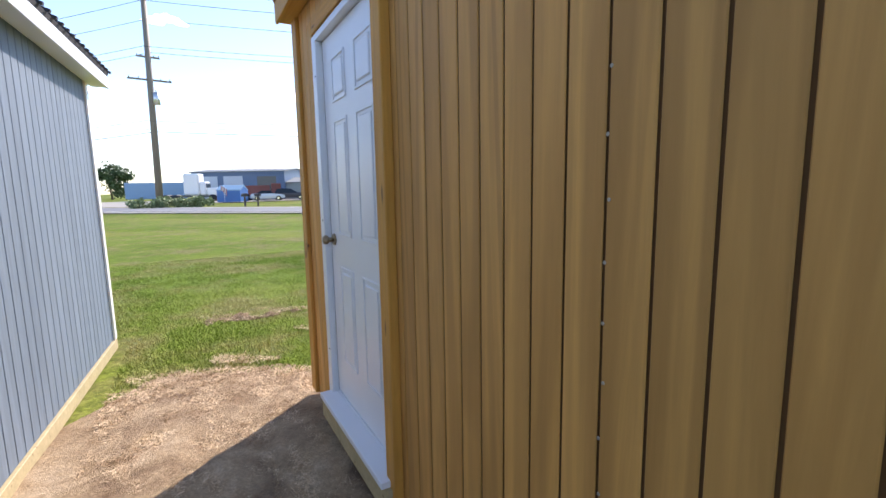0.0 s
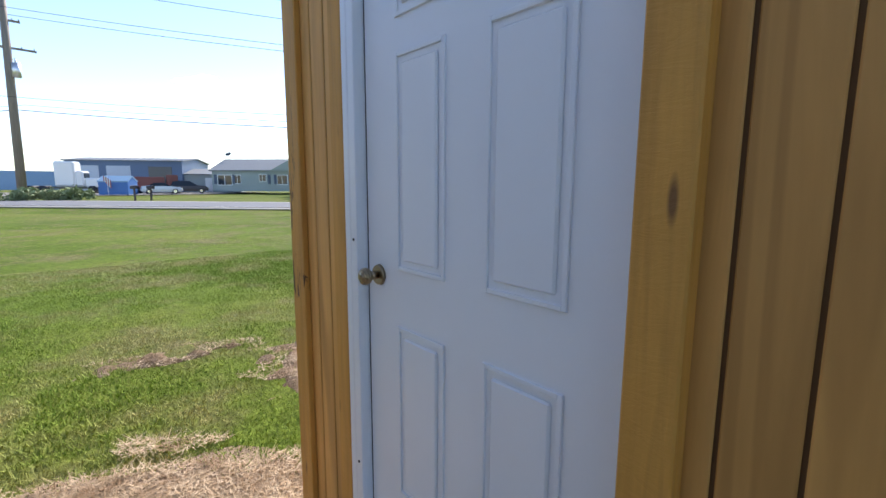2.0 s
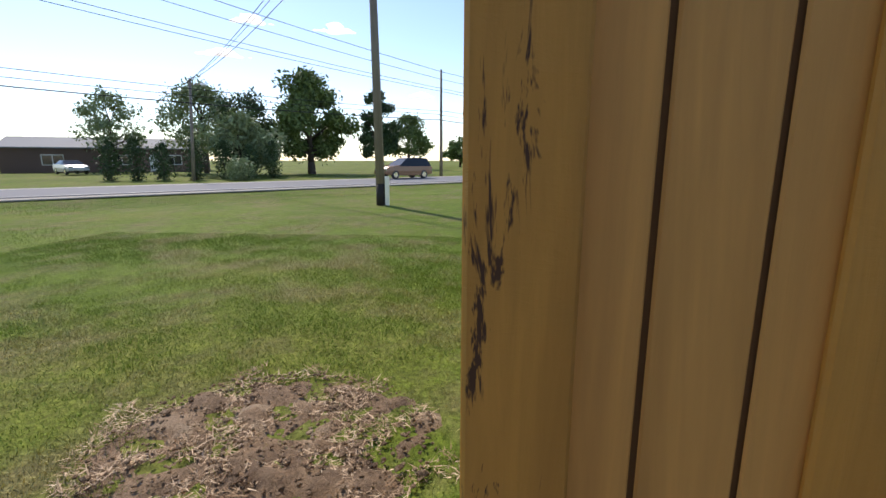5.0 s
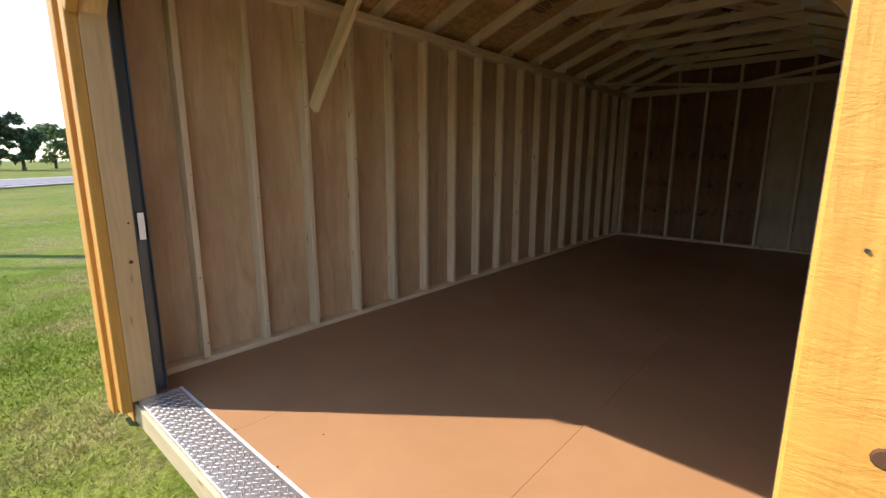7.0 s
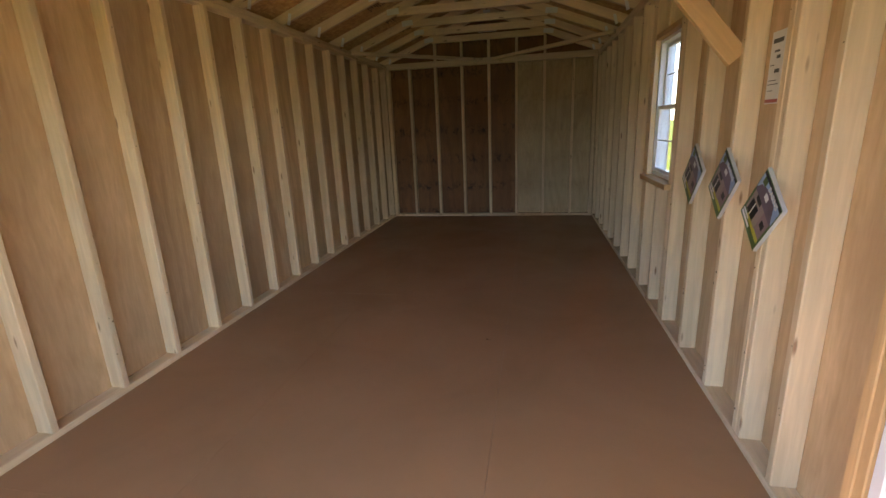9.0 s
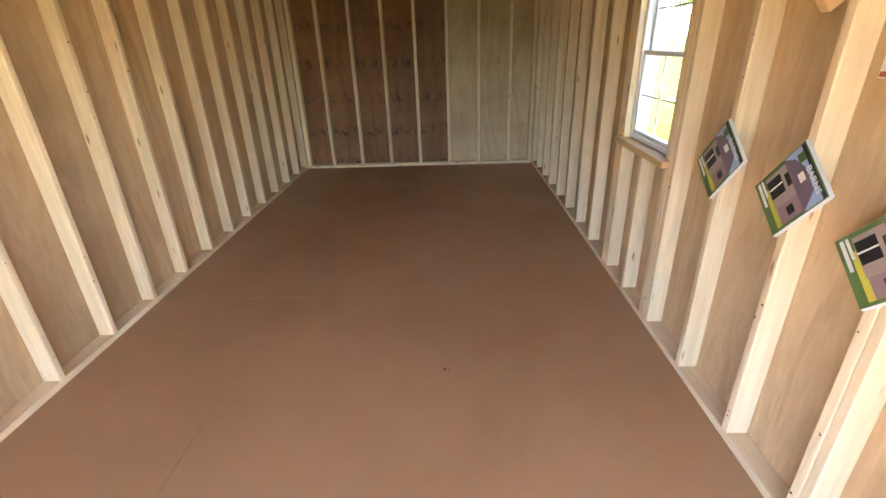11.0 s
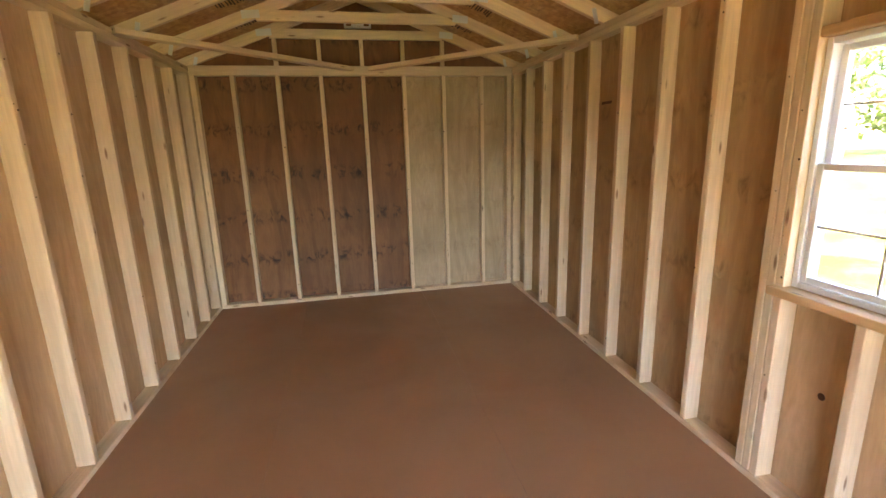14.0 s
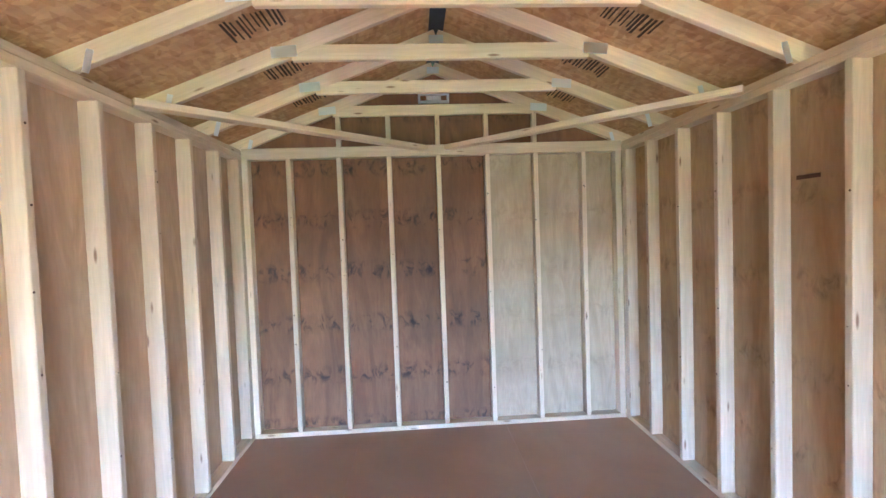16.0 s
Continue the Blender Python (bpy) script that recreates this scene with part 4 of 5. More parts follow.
def leaflet():
    """A stack of glossy leaflets: a barn under a pale sky, on a green sheet. Local x right, y up, z out."""
    e = empty("leaflet_stack")
    w, h = 0.20, 0.26

    def flat(name, mat, lo, hi, z, t=0.0006):
        return part(name, e, mat, ((lo[0], lo[1], z), (hi[0], hi[1], z + t)), bev=0)
    bm = bmesh.new()
    for i in range(7):
        a = 0.004 * math.sin(i * 2.1)
        add_box(bm, (-w / 2 + a, -h / 2 - a, 0.0022 * i), (w / 2 + a, h / 2 - a, 0.0022 * i + 0.0018))
    child(new("sheets", mesh_of(bm, "sheets", P_WHITE)), e)
    z = 0.0160
    flat("cover", P_GREEN, (-w / 2, -h / 2), (w / 2, h / 2), z)
    flat("sky", P_SKY, (-w / 2 + .004, .035), (w / 2 - .004, h / 2 - 0.02), z + .001)
    flat("top_band", P_DARK, (-w / 2 + .004, h / 2 - 0.018), (w / 2 - .004, h / 2 - 0.006), z + .001)
    flat("grass", P_YEL, (-w / 2 + .05, -h / 2 + .035), (w / 2 - .01, -h / 2 + .06), z + .001)
    flat("barn_wall", P_TAN, (-.085, -.075), (.03, .04), z + .002)
    flat("barn_side", P_BARN, (.03, -.07), (.09, .035), z + .002)
    bm = bmesh.new()
    pts = [(-.095, .03), (-.07, .075), (-.02, .10), (.055, .095), (.098, .03)]
    v = [bm.verts.new((x, y, z + .0036)) for x, y in pts]
    bm.faces.new(v)
    child(new("barn_roof", mesh_of(bm, "barn_roof", P_ROOF)), e)
    flat("barn_doors", P_DARK, (-.07, -.072), (-.005, -.005), z + .003)
    flat("loft", P_DARK, (-.055, .01), (-.01, .032), z + .003)
    flat("dormer", P_WHITE, (-.02, .06), (.01, .085), z + .0042)
    flat("door_bar", P_WHITE, (-.041, -.072), (-.036, -.005), z + .0038)
    flat("window", P_DARK, (.045, -.03), (.075, 0), z + .003)
    flat("emblem", P_GREEN, (-.075, .085), (-.045, .115), z + .004)
    flat("mark", P_WHITE, (-.09, -.115), (.0, -.102), z + .002)
    flat("mark", P_WHITE, (-.09, -.095), (-.03, -.085), z + .002)
    letters("lettering", "BARNS", 0.032, pose(-.022, .098, z + .0046), P_WHITE, e)
    return tagged(e, "stack of glossy leaflets with a barn picture", "leaflets", group="leaflets nailed to studs")


def on_east(y, z, spin, out=0.0):
    """A pose on the east studs' faces: local x towards -y, y up, z into the room, spun in its plane."""
    m = Matrix(((0, 0, -1), (-1, 0, 0), (0, 1, 0))).to_4x4()
    m.translation = (W - 0.001 - out, y, z)
    return m @ Matrix.Rotation(radians(spin), 4, 'Z')


lf = leaflet()
lf.matrix_basis = on_east(2.775, 1.075, -40)
copy_thing(lf, on_east(2.355, 1.075, -41))
copy_thing(lf, on_east(1.965, 1.02, -43))
notice = empty("notice")
part("sheet", notice, P_WHITE, ((-0.054, -0.14, 0), (0.054, 0.14, 0.0008)), bev=0)
ink_marks = part("print", notice, P_DARK, ((-0.04, 0.095, 0.0009), (0.04, 0.112, 0.0013)), ((-0.02, 0.06, 0.0009), (0.02, 0.068, 0.0013)), ((0.0, 0.035, 0.0009), (0.03, 0.048, 0.0013)),
     ((-0.005, -0.02, 0.0009), (0.035, -0.005, 0.0013)), ((-0.045, -0.05, 0.0009), (0.02, -0.047, 0.0013)), ((-0.045, -0.065, 0.0009), (0.04, -0.062, 0.0013)),
     ((-0.045, -0.09, 0.0009), (0.0, -0.087, 0.0013)), ((-0.045, 0.01, 0.0009), (-0.01, 0.013, 0.0013)), bev=0)
tagged(ink_marks, kind="stuff")
part("band", notice, P_RED, ((-0.052, -0.136, 0.0009), (0.052, -0.122, 0.0013)), bev=0)
notice.matrix_basis = on_east(2.235, 1.56, 0, -0.0885)
tagged(notice, "white printed paper notice stapled between studs", "notice")

# ---------------------------------------------------------------- neighbouring blue-grey shed
def blue_shed():
    sh = empty("blue_shed", (4.57, -2.15, GZ), -4.0)
    sh.matrix_basis = sh.matrix_basis @ Matrix.Diagonal((1, 1, 1.035, 1))
    bm = bmesh.new()
    add_box(bm, (0.03, 0.012, 0.08), (2.9, 5.08, 2.37), 0)
    child(new("body", mesh_of(bm, "body", GROOVE_SHADE)), sh)
    y = 0.0
    while y < 5.09:
        board("plank", sh, (0.024, y + 0.05, 0.09), (0.024, y + 0.05, 2.37), 0.096, 0.012, BLUE_SIDE, (0, 1, 0), bev=0.003)
        y += 0.1018
    for i in range(28):
        board("plank", sh, (0.08 + i * .1018, 0.006, 0.09), (0.08 + i * .1018, 0.006, 2.6), 0.096, 0.012, BLUE_SIDE, (1, 0, 0), bev=0.003)
    part("corner_board", sh, VINYL, ((0.0, -0.018, 0.09), (0.018, 0.06, 2.37)), ((0.0185, -0.018, 0.09), (0.09, 0.0, 2.37)))
    part("rim_beam", sh, RIM, ((0.0, -0.01, -0.0), (2.9, 5.1, 0.088)))
    bm = bmesh.new()
    m = Matrix.Translation((-0.12, 0, 2.375)) @ Matrix.Rotation(-math.atan(0.33), 4, 'Y')
    add_box(bm, (0, -0.18, 0.0), (1.75, 5.3, 0.03), 0, 0, m)
    for i in range(46):
        add_box(bm, (-0.02, -0.18 + i * .119, 0.03), (1.75, -0.18 + i * .119 + .025, 0.048), 0, 0, m)
    m2 = Matrix.Translation((3.05, 0, 2.375)) @ Matrix.Diagonal((-1, 1, 1, 1)) @ Matrix.Rotation(-math.atan(0.33), 4, 'Y')
    add_box(bm, (0, -0.18, 0.0), (1.75, 5.3, 0.03), 0, 0, m2)
    bmesh.ops.recalc_face_normals(bm, faces=bm.faces)
    child(new("roof", mesh_of(bm, "roof", SHINGLE)), sh)
    part("fascia", sh, VINYL, ((-0.125, -0.17, 2.27), (-0.105, 5.28, 2.37)), ((-0.105, -0.17, 2.28), (0.01, 5.28, 2.29)))
    return tagged(sh, "blue-grey grooved timber shed with white trim", "shed")


blue_shed()


# ---------------------------------------------------------------- poles and wires
def pole(x, y, h, r, arms=(), tar=0.0, lean=(0, 0), gz=-0.3):
    e = empty("utility_pole", (x, y, gz))
    bm = bmesh.new()
    add_tube(bm, (0, 0, -0.3), (lean[0], lean[1], h), r, r * 0.62, 16)
    child(new("shaft", mesh_of(bm, "shaft", POLE)), e)
    if tar:
        bm = bmesh.new()
        add_tube(bm, (0, 0, 0), (0, 0, tar), r * 1.04, r * 1.02, 16)
        child(new("tarred_foot", mesh_of(bm, "tarred_foot", TAR)), e)
    for z, ln in arms:
        c = Vector((lean[0] * z / h, lean[1] * z / h, z))
        a = (RN * 0.8 + RD * 0.6).normalized()
        board("crossarm", e, c - a * ln / 2, c + a * ln / 2, 0.16, 0.13, POLE, (0, 0, 1))
        bm = bmesh.new()
        for k in (-0.46, -0.25, 0.25, 0.46):
            add_tube(bm, c + a * ln * k + Vector((0, 0, .08)), c + a * ln * k + Vector((0, 0, .24)), 0.04, 0.03, 8)
        child(new("insulators", mesh_of(bm, "insulators", GUNMETAL)), e)
    return tagged(e, "weathered wooden utility pole with crossarms" if arms else "weathered wooden utility pole on the lawn", "pole")


big = pole(6.28, -50.0, 21.0, 0.34, ((12.2, 3.6), (14.3, 1.9)), lean=(-0.32, 0.0))
bm = bmesh.new()
add_tube(bm, (-0.6, 0.25, 9.9), (-0.6, 0.25, 11.0), 0.30, 0.30, 14)
add_tube(bm, (-0.6, 0.25, 11.0), (-0.6, 0.25, 11.4), 0.08, 0.05, 8)
tagged(child(new("transformer", mesh_of(bm, "transformer", STEEL)), big), "grey steel transformer can")
near = pole(-11.4, -3.7, 10.5, 0.16, tar=0.75, lean=(0.0, -0.15), gz=-0.26)
part("cable_guard", near, STEEL, ((0.04, 0.16, -0.1), (0.12, 0.30, 1.0)))
pole(-41.4, -4.6, 10.0, 0.17, ((8.0, 0.8), (5.9, 2.2)))
lamp = empty("street_lamp", (-28.6, -22.0, -0.3))
bm = bmesh.new()
add_tube(bm, (0, 0, -.2), (-0.5, 0.2, 7.4), 0.13, 0.09, 10)
add_tube(bm, (-0.45, 0.2, 6.9), (-0.9, 0.9, 7.1), 0.03, 0.03, 8)
child(new("post", mesh_of(bm, "post", POLE)), lamp)
part("head", lamp, STEEL, ((-1.05, 0.8, 6.9), (-0.75, 1.15, 7.12)), bev=0.05)
tagged(lamp, "yard lamp on a wooden post", "lamp")


def wire(p, q, sag, r):
    cu = bpy.data.curves.new("power_line", 'CURVE')
    cu.dimensions, cu.bevel_depth, cu.bevel_resolution = '3D', r, 1
    sp = cu.splines.new('POLY')
    sp.points.add(24)
    p, q = Vector(p), Vector(q)
    for i, pt in enumerate(sp.points):
        t = i / 24
        c = p.lerp(q, t)
        c.z -= sag * 4 * t * (1 - t)
        pt.co = (*c, 1)
    tmp = new("power_line", cu)
    me = bpy.data.meshes.new_from_object(tmp.evaluated_get(bpy.context.evaluated_depsgraph_get()))
    me.materials.append(BLACK)
    bpy.data.objects.remove(tmp)
    return tagged(new("power_line", me), "thin black overhead power cable", "cable", group="overhead cables")


P1, P2, P0 = Vector((6.1, -50, -0.3)), Vector((-41.4, -4.6, -0.3)), Vector((50.0, -94.0, -0.3))
for z1, z2, off, r in ((19.4, 9.8, 0.0, 0.022), (17.8, 9.2, 0.3, 0.02), (15.2, 8.2, -0.35, 0.02), (14.8, 8.1, 0.35, 0.02), (7.4, 5.4, 0.2, 0.035), (8.3, 6.1, -0.9, 0.02), (7.9, 6.0, 0.9, 0.02)):
    o = RN * off
    wire(P1 + o + Vector((0, 0, z1)), P2 + o + Vector((0, 0, z2)), 0.9, r)
    wire(P0 + o + Vector((0, 0, z1)), P1 + o + Vector((0, 0, z1)), 0.9, r)
    wire(P2 + o + Vector((0, 0, z2)), P2 + RD * 60 + o + Vector((0, 0, z2)), 0.9, r)
for z, r in ((9.9, 0.016), (9.5, 0.012), (8.8, 0.016)):
    wire((-11.4, -4.3, z - .3), (-40, 34, z), 1.0, r)
    wire((-11.4, -4.3, z - .3), (-28.6, -22, 6.6), 0.6, r)


# ---------------------------------------------------------------- trees and shrubs
def leaf_cloud(centres, radii, count, size, seed, flat=0.8):
    """Many small leaf cards, scattered in overlapping clumps with gaps between."""
    g = np.random.default_rng(seed)
    pick = g.integers(0, len(centres), count)
    d = g.normal(size=(count, 3))
    d /= np.linalg.norm(d, axis=1)[:, None]
    rad = np.array(radii)[pick] * g.uniform(0.2, 1.0, count) ** 0.6 * g.choice([1.0, 1.15, 1.3, 1.7], count)
    c = np.array(centres)[pick] + d * rad[:, None] * np.array([1, 1, flat])
    a, b = g.normal(size=(count, 3)), g.normal(size=(count, 3))
    a /= np.linalg.norm(a, axis=1)[:, None]
    b -= a * (a * b).sum(1)[:, None]
    b /= np.linalg.norm(b, axis=1)[:, None]
    s = size * g.uniform(0.5, 1.3, count)[:, None]
    co = np.stack([c - a * s, c - b * s * 0.5, c + a * s, c + b * s * 0.5], 1).reshape(-1, 3)
    me = bpy.data.meshes.new("leaves")
    n = count
    me.vertices.add(4 * n)
    me.vertices.foreach_set("co", co.ravel())
    me.loops.add(4 * n)
    me.loops.foreach_set("vertex_index", np.arange(4 * n, dtype=np.int32))
    me.polygons.add(n)
    me.polygons.foreach_set("loop_start", np.arange(0, 4 * n, 4, dtype=np.int32))
    me.update(calc_edges=True)
    return me


def tree(x, y, h, rad, mat, seed, trunk=0.28, bole=0.22, count=9000, gz=-0.3, size=0.2, label="broad green leafy tree beyond the road", lumps=46):
    r = random.Random(seed)
    e = empty("tree", (x, y, gz))
    bm = bmesh.new()
    add_tube(bm, (0, 0, -0.2), (0, 0, h * bole), trunk, trunk * 0.8, 10)
    add_tube(bm, (0, 0, h * bole), (0.1 * rad, 0, h * 0.75), trunk * 0.8, trunk * 0.2, 8)
    cs, rs = [], []
    for i in range(lumps):
        u = r.random()
        z = h * (bole + (1 - bole) * (0.12 + 0.83 * u))
        k = math.sin(math.pi * min(1, 0.18 + 0.80 * u)) ** 0.8
        a, q = r.uniform(0, 6.28), rad * k * r.uniform(0.35, 0.92)
        c = (math.cos(a) * q, math.sin(a) * q, z)
        cs.append(c)
        rs.append(rad * r.uniform(0.13, 0.27))
        if i % 2 == 0:
            add_tube(bm, (0, 0, h * (bole + 0.05 + 0.4 * u)), c, trunk * 0.25, trunk * 0.05, 6)
    child(new("trunk", mesh_of(bm, "trunk", BARK)), e)
    me = leaf_cloud(cs, rs, count, size, seed)
    me.materials.append(mat)
    child(new("crown", me), e)
    return tagged(e, label, "tree")


tree(-26.6, -49.2, 13.2, 7.4, LEAF, 11, 0.42, 0.17, 16000, size=0.26)
tree(-47.0, -20.0, 11.0, 5.0, LEAF, 12, 0.5, 0.12, 16000, size=0.26)
tree(-44.0, -25.5, 8.5, 4.0, LEAF_DARK, 13, 0.3, 0.1, 7000)
tree(-49.0, -12.7, 9.4, 2.5, LEAF_DARK, 14, 0.4, 0.12, 8000)
tree(-47.5, -33.0, 9.9, 5.6, LEAF_PALE, 15, 0.3, 0.2, 6500, size=0.22, lumps=52)
tree(-50.0, -46.5, 9.8, 4.4, LEAF_PALE, 16, 0.25, 0.2, 3600, size=0.22, lumps=52, label="pale thin-leaved tree behind a low house")
tree(-37.5, -23.0, 5.4, 4.0, LEAF_PALE, 17, 0.2, 0.15, 6000, label="low spreading pale green tree")
tree(-72.0, -13.0, 8.8, 4.2, LEAF, 18, 0.3, 0.15, 5000, size=0.3)
for i, (x, y, h, rr, mt) in enumerate(((-95, -2, 7.5, 4.5, LEAF), (-98, 3, 7, 4, LEAF_DARK), (-90, 6, 9.5, 3.0, LEAF_DARK), (-92, 9.5, 8.5, 2.8, LEAF_DARK), (-100, -6, 6, 4, LEAF),
                                       (-110, 16, 8, 5, LEAF), (-105, 24, 7, 5, LEAF), (-112, 34, 9, 6, LEAF), (20, -135, 8, 7, LEAF_DARK), (28, -130, 6, 5, LEAF_DARK))):
    tree(x, y, h, rr, mt, 30 + i, 0.3, 0.08, 2600, size=0.42, lumps=26, label="distant green tree on the horizon")
# trees behind the far lawn, seen through the window
for i, (x, y, h, rr) in enumerate(((38, 40, 11, 6), (46, 32, 12, 6.5), (50, 46, 12, 6), (54, 22, 12, 6), (30, 50, 11, 6), (60, 34, 12, 6))):
    tree(x, y, h, rr, LEAF, 50 + i, 0.35, 0.12, 6000, size=0.3, lumps=34, label="sunlit green tree behind the lawn")


def cypress(x, y, h, seed):
    r = random.Random(seed)
    e = empty("cypress", (x, y, -0.3))
    cs, rs = [], []
    for i in range(16):
        u = i / 15
        w = 0.75 * math.sin(math.pi * (0.12 + 0.86 * u)) ** 0.7
        cs.append((r.uniform(-.1, .1), r.uniform(-.1, .1), 0.25 + u * (h - 0.4)))
        rs.append(w)
    bm = bmesh.new()
    add_tube(bm, (0, 0, -.1), (0, 0, h * .8), 0.07, 0.03, 8)
    child(new("trunk", mesh_of(bm, "trunk", BARK)), e)
    me = leaf_cloud(cs, rs, 1500, 0.11, seed, 1.0)
    me.materials.append(LEAF_DARK)
    child(new("crown", me), e)
    return tagged(e, "dark narrow evergreen bush in a row", "bush", group="row of evergreens")


for i, (x, y) in enumerate(((-28.5, -28.5), (-28.9, -26.7), (-29.4, -24.9), (-30.8, -23.2), (-33.5, -22.4), (-34.6, -20.6), (-35.4, -19.0))):
    cypress(x, y, 3.1 + 0.25 * math.sin(i * 2.2), 70 + i)
for i, (x, y, rr, h) in enumerate(((4.6, -49.0, 2.0, 1.0), (6.9, -48.8, 1.7, 0.9), (2.9, -49.2, 1.4, 0.8), (-30.6, -19.5, 0.9, 1.5))):
    r = random.Random(90 + i)
    e = empty("shrub", (x, y, -0.3))
    me = leaf_cloud([(r.uniform(-rr, rr), r.uniform(-.6, .6), r.uniform(.2, h * .8)) for _ in range(12)], [h * .45] * 12, 1500, 0.14, 90 + i, .8)
    me.materials.append(LEAF_PALE)
    child(new("foliage", me), e)
    tagged(e, "low pale green shrub at the roadside", "shrub")


# ---------------------------------------------------------------- buildings across the road
SH_BLUE = plain("steel_blue_cladding", (0.10, 0.16, 0.26), 0.5)
SH_PALE = plain("pale_steel_door", (0.50, 0.56, 0.62), 0.5)
H_WALL = plain("grey_house_siding", (0.36, 0.40, 0.38), 0.7)
H_ROOF = plain("grey_roof", (0.22, 0.24, 0.25), 0.8, vary=0.2)
SHUT = plain("blue_shutter", (0.07, 0.10, 0.15), 0.6)
BROWN = plain("brown_cladding", (0.16, 0.10, 0.08), 0.7)
TRAIL = plain("pale_blue_trailer", (0.22, 0.36, 0.50), 0.5)


def building(name, at, rz_, length, depth, wall_h, ridge, mats, doors=(), windows=(), over=0.3, label="", cat="house"):
    """A gabled building: its front runs along local x at y = 0, its body goes back to -depth."""
    wall, roof, dmat, wmat = mats
    e = empty(name, at, rz_)
    e.matrix_basis = e.matrix_basis @ Matrix.Diagonal((1, -1, 1, 1))
    bm = bmesh.new()
    add_box(bm, (0, -depth, -0.2), (length, 0, wall_h), 0)
    v = [bm.verts.new(p) for p in ((0, 0, wall_h), (0, -depth, wall_h), (0, -depth / 2, ridge), (length, 0, wall_h), (length, -depth, wall_h), (length, -depth / 2, ridge))]
    bm.faces.new(v[0:3])
    bm.faces.new(v[3:6])
    child(new("wall", mesh_of(bm, "wall", wall)), e)
    bm = bmesh.new()
    for s in (0, 1):
        y0 = over if s == 0 else -depth - over
        zl = wall_h - over * (ridge - wall_h) / (depth / 2)
        a = [bm.verts.new(p) for p in ((-over, y0, zl), (length + over, y0, zl), (length + over, -depth / 2, ridge), (-over, -depth / 2, ridge))]
        b = [bm.verts.new(q.co + Vector((0, 0, 0.16))) for q in a]
        bm.faces.new(a)
        bm.faces.new(b[::-1])
        for i in range(4):
            bm.faces.new((a[i], b[i], b[(i + 1) % 4], a[(i + 1) % 4]))
    bmesh.ops.recalc_face_normals(bm, faces=bm.faces)
    child(new("roof", mesh_of(bm, "roof", roof)), e)
    for x0, x1, z1 in doors:
        part("door", e, dmat, ((x0, 0.0, 0), (x1, 0.06, z1)), bev=0.02)
    for x0, x1, z0, z1 in windows:
        part("window", e, wmat, ((x0, 0.0, z0), (x1, 0.05, z1)), bev=0.01)
        part("frame", e, VINYL, ((x0 - .1, 0, z0 - .1), (x1 + .1, 0.03, z0)), ((x0 - .1, 0, z1), (x1 + .1, .03, z1 + .1)), ((x0 - .1, 0, z0), (x0, .03, z1)), ((x1, 0, z0), (x1 + .1, .03, z1)), (((x0 + x1) / 2 - .04, .05, z0), ((x0 + x1) / 2 + .04, .07, z1)), bev=0)
    return tagged(e, label, cat)


# the front of each faces the road, its local x runs left to right for someone facing it from here
FACE = 135.0
house = building("house", (-12.8, -69.0, 0.3), FACE, 22.8, 8.0, 2.7, 4.3, (H_WALL, H_ROOF, VINYL, GLASSY), ((12.6, 13.6, 2.1),),
                 ((0.9, 2.9, 0.7, 2.0), (3.3, 4.2, 0.9, 2.0), (7.0, 7.9, 1.2, 2.1), (9.6, 11.0, 0.8, 2.0), (15.9, 17.3, 0.8, 2.0), (20.0, 21.4, 0.8, 2.0)), label="long grey single-storey house with blue shutters")
for x in (0.3, 3.0, 8.2, 9.1, 11.2, 15.4, 17.5):
    part("shutter", house, SHUT, ((x, 0.0, 0.8), (x + 0.4, 0.06, 2.1)), bev=0)
bm = bmesh.new()
v = [bm.verts.new(p) for p in ((8.6, .5, 2.6), (15.2, .5, 2.6), (11.9, .5, 4.3), (8.6, -4, 2.6), (15.2, -4, 2.6), (11.9, -4, 4.3))]
for f in ((0, 1, 2), (5, 4, 3), (0, 2, 5, 3), (1, 4, 5, 2)):
    bm.faces.new([v[i] for i in f])
child(new("porch_gable", mesh_of(bm, "porch_gable", H_WALL)), house)
bm = bmesh.new()
add_tube(bm, (0.4, -4, 4.2), (0.4, -4, 4.9), 0.04, 0.04, 6)
add_tube(bm, (0.4, -3.95, 5.1), (0.4, -3.85, 5.2), 0.1, 0.42, 14)
child(new("dish", mesh_of(bm, "dish", GUNMETAL)), house)
shop = building("workshop", (3.05, -84.0, -0.1), 150, 15.6, 12, 4.5, 5.1, (SH_BLUE, H_ROOF, SH_PALE, GLASSY), ((1.8, 4.4, 3.8), (5.4, 8.6, 3.8)), label="dark blue steel workshop with pale roller doors", cat="workshop")
part("doorway", shop, GUNMETAL, ((11.0, 0.0, 0), (14.2, 0.05, 3.7)), bev=0.02)
building("workshop_annex", (-10.6, -76.8, -0.1), 160, 8, 8, 2.6, 3.4, (H_WALL, H_ROOF, VINYL, GLASSY), ((3.0, 4.0, 2.1),), label="grey outbuilding beside the workshop", cat="outbuilding")
trailer = empty("trailer", (12.1, -86.0, -0.2), 175)
part("box", trailer, TRAIL, ((0, -2.5, 0.4), (8.4, 0, 3.0)), bev=0.05)
part("wheels", trailer, BLACK, ((5.5, -2.4, 0), (7.8, -0.1, 0.42)), bev=0.15)
tagged(trailer, "long pale blue box trailer", "trailer")
building("low_house", (-45.0, -57.0, -0.2), 122, 22, 9, 2.9, 4.2, (BROWN, H_ROOF, VINYL, GLASSY), ((15, 16, 2.1),), ((4, 6, .9, 2), (11, 13, .9, 2), (17, 18.6, .9, 2)), label="long low dark house behind evergreens")
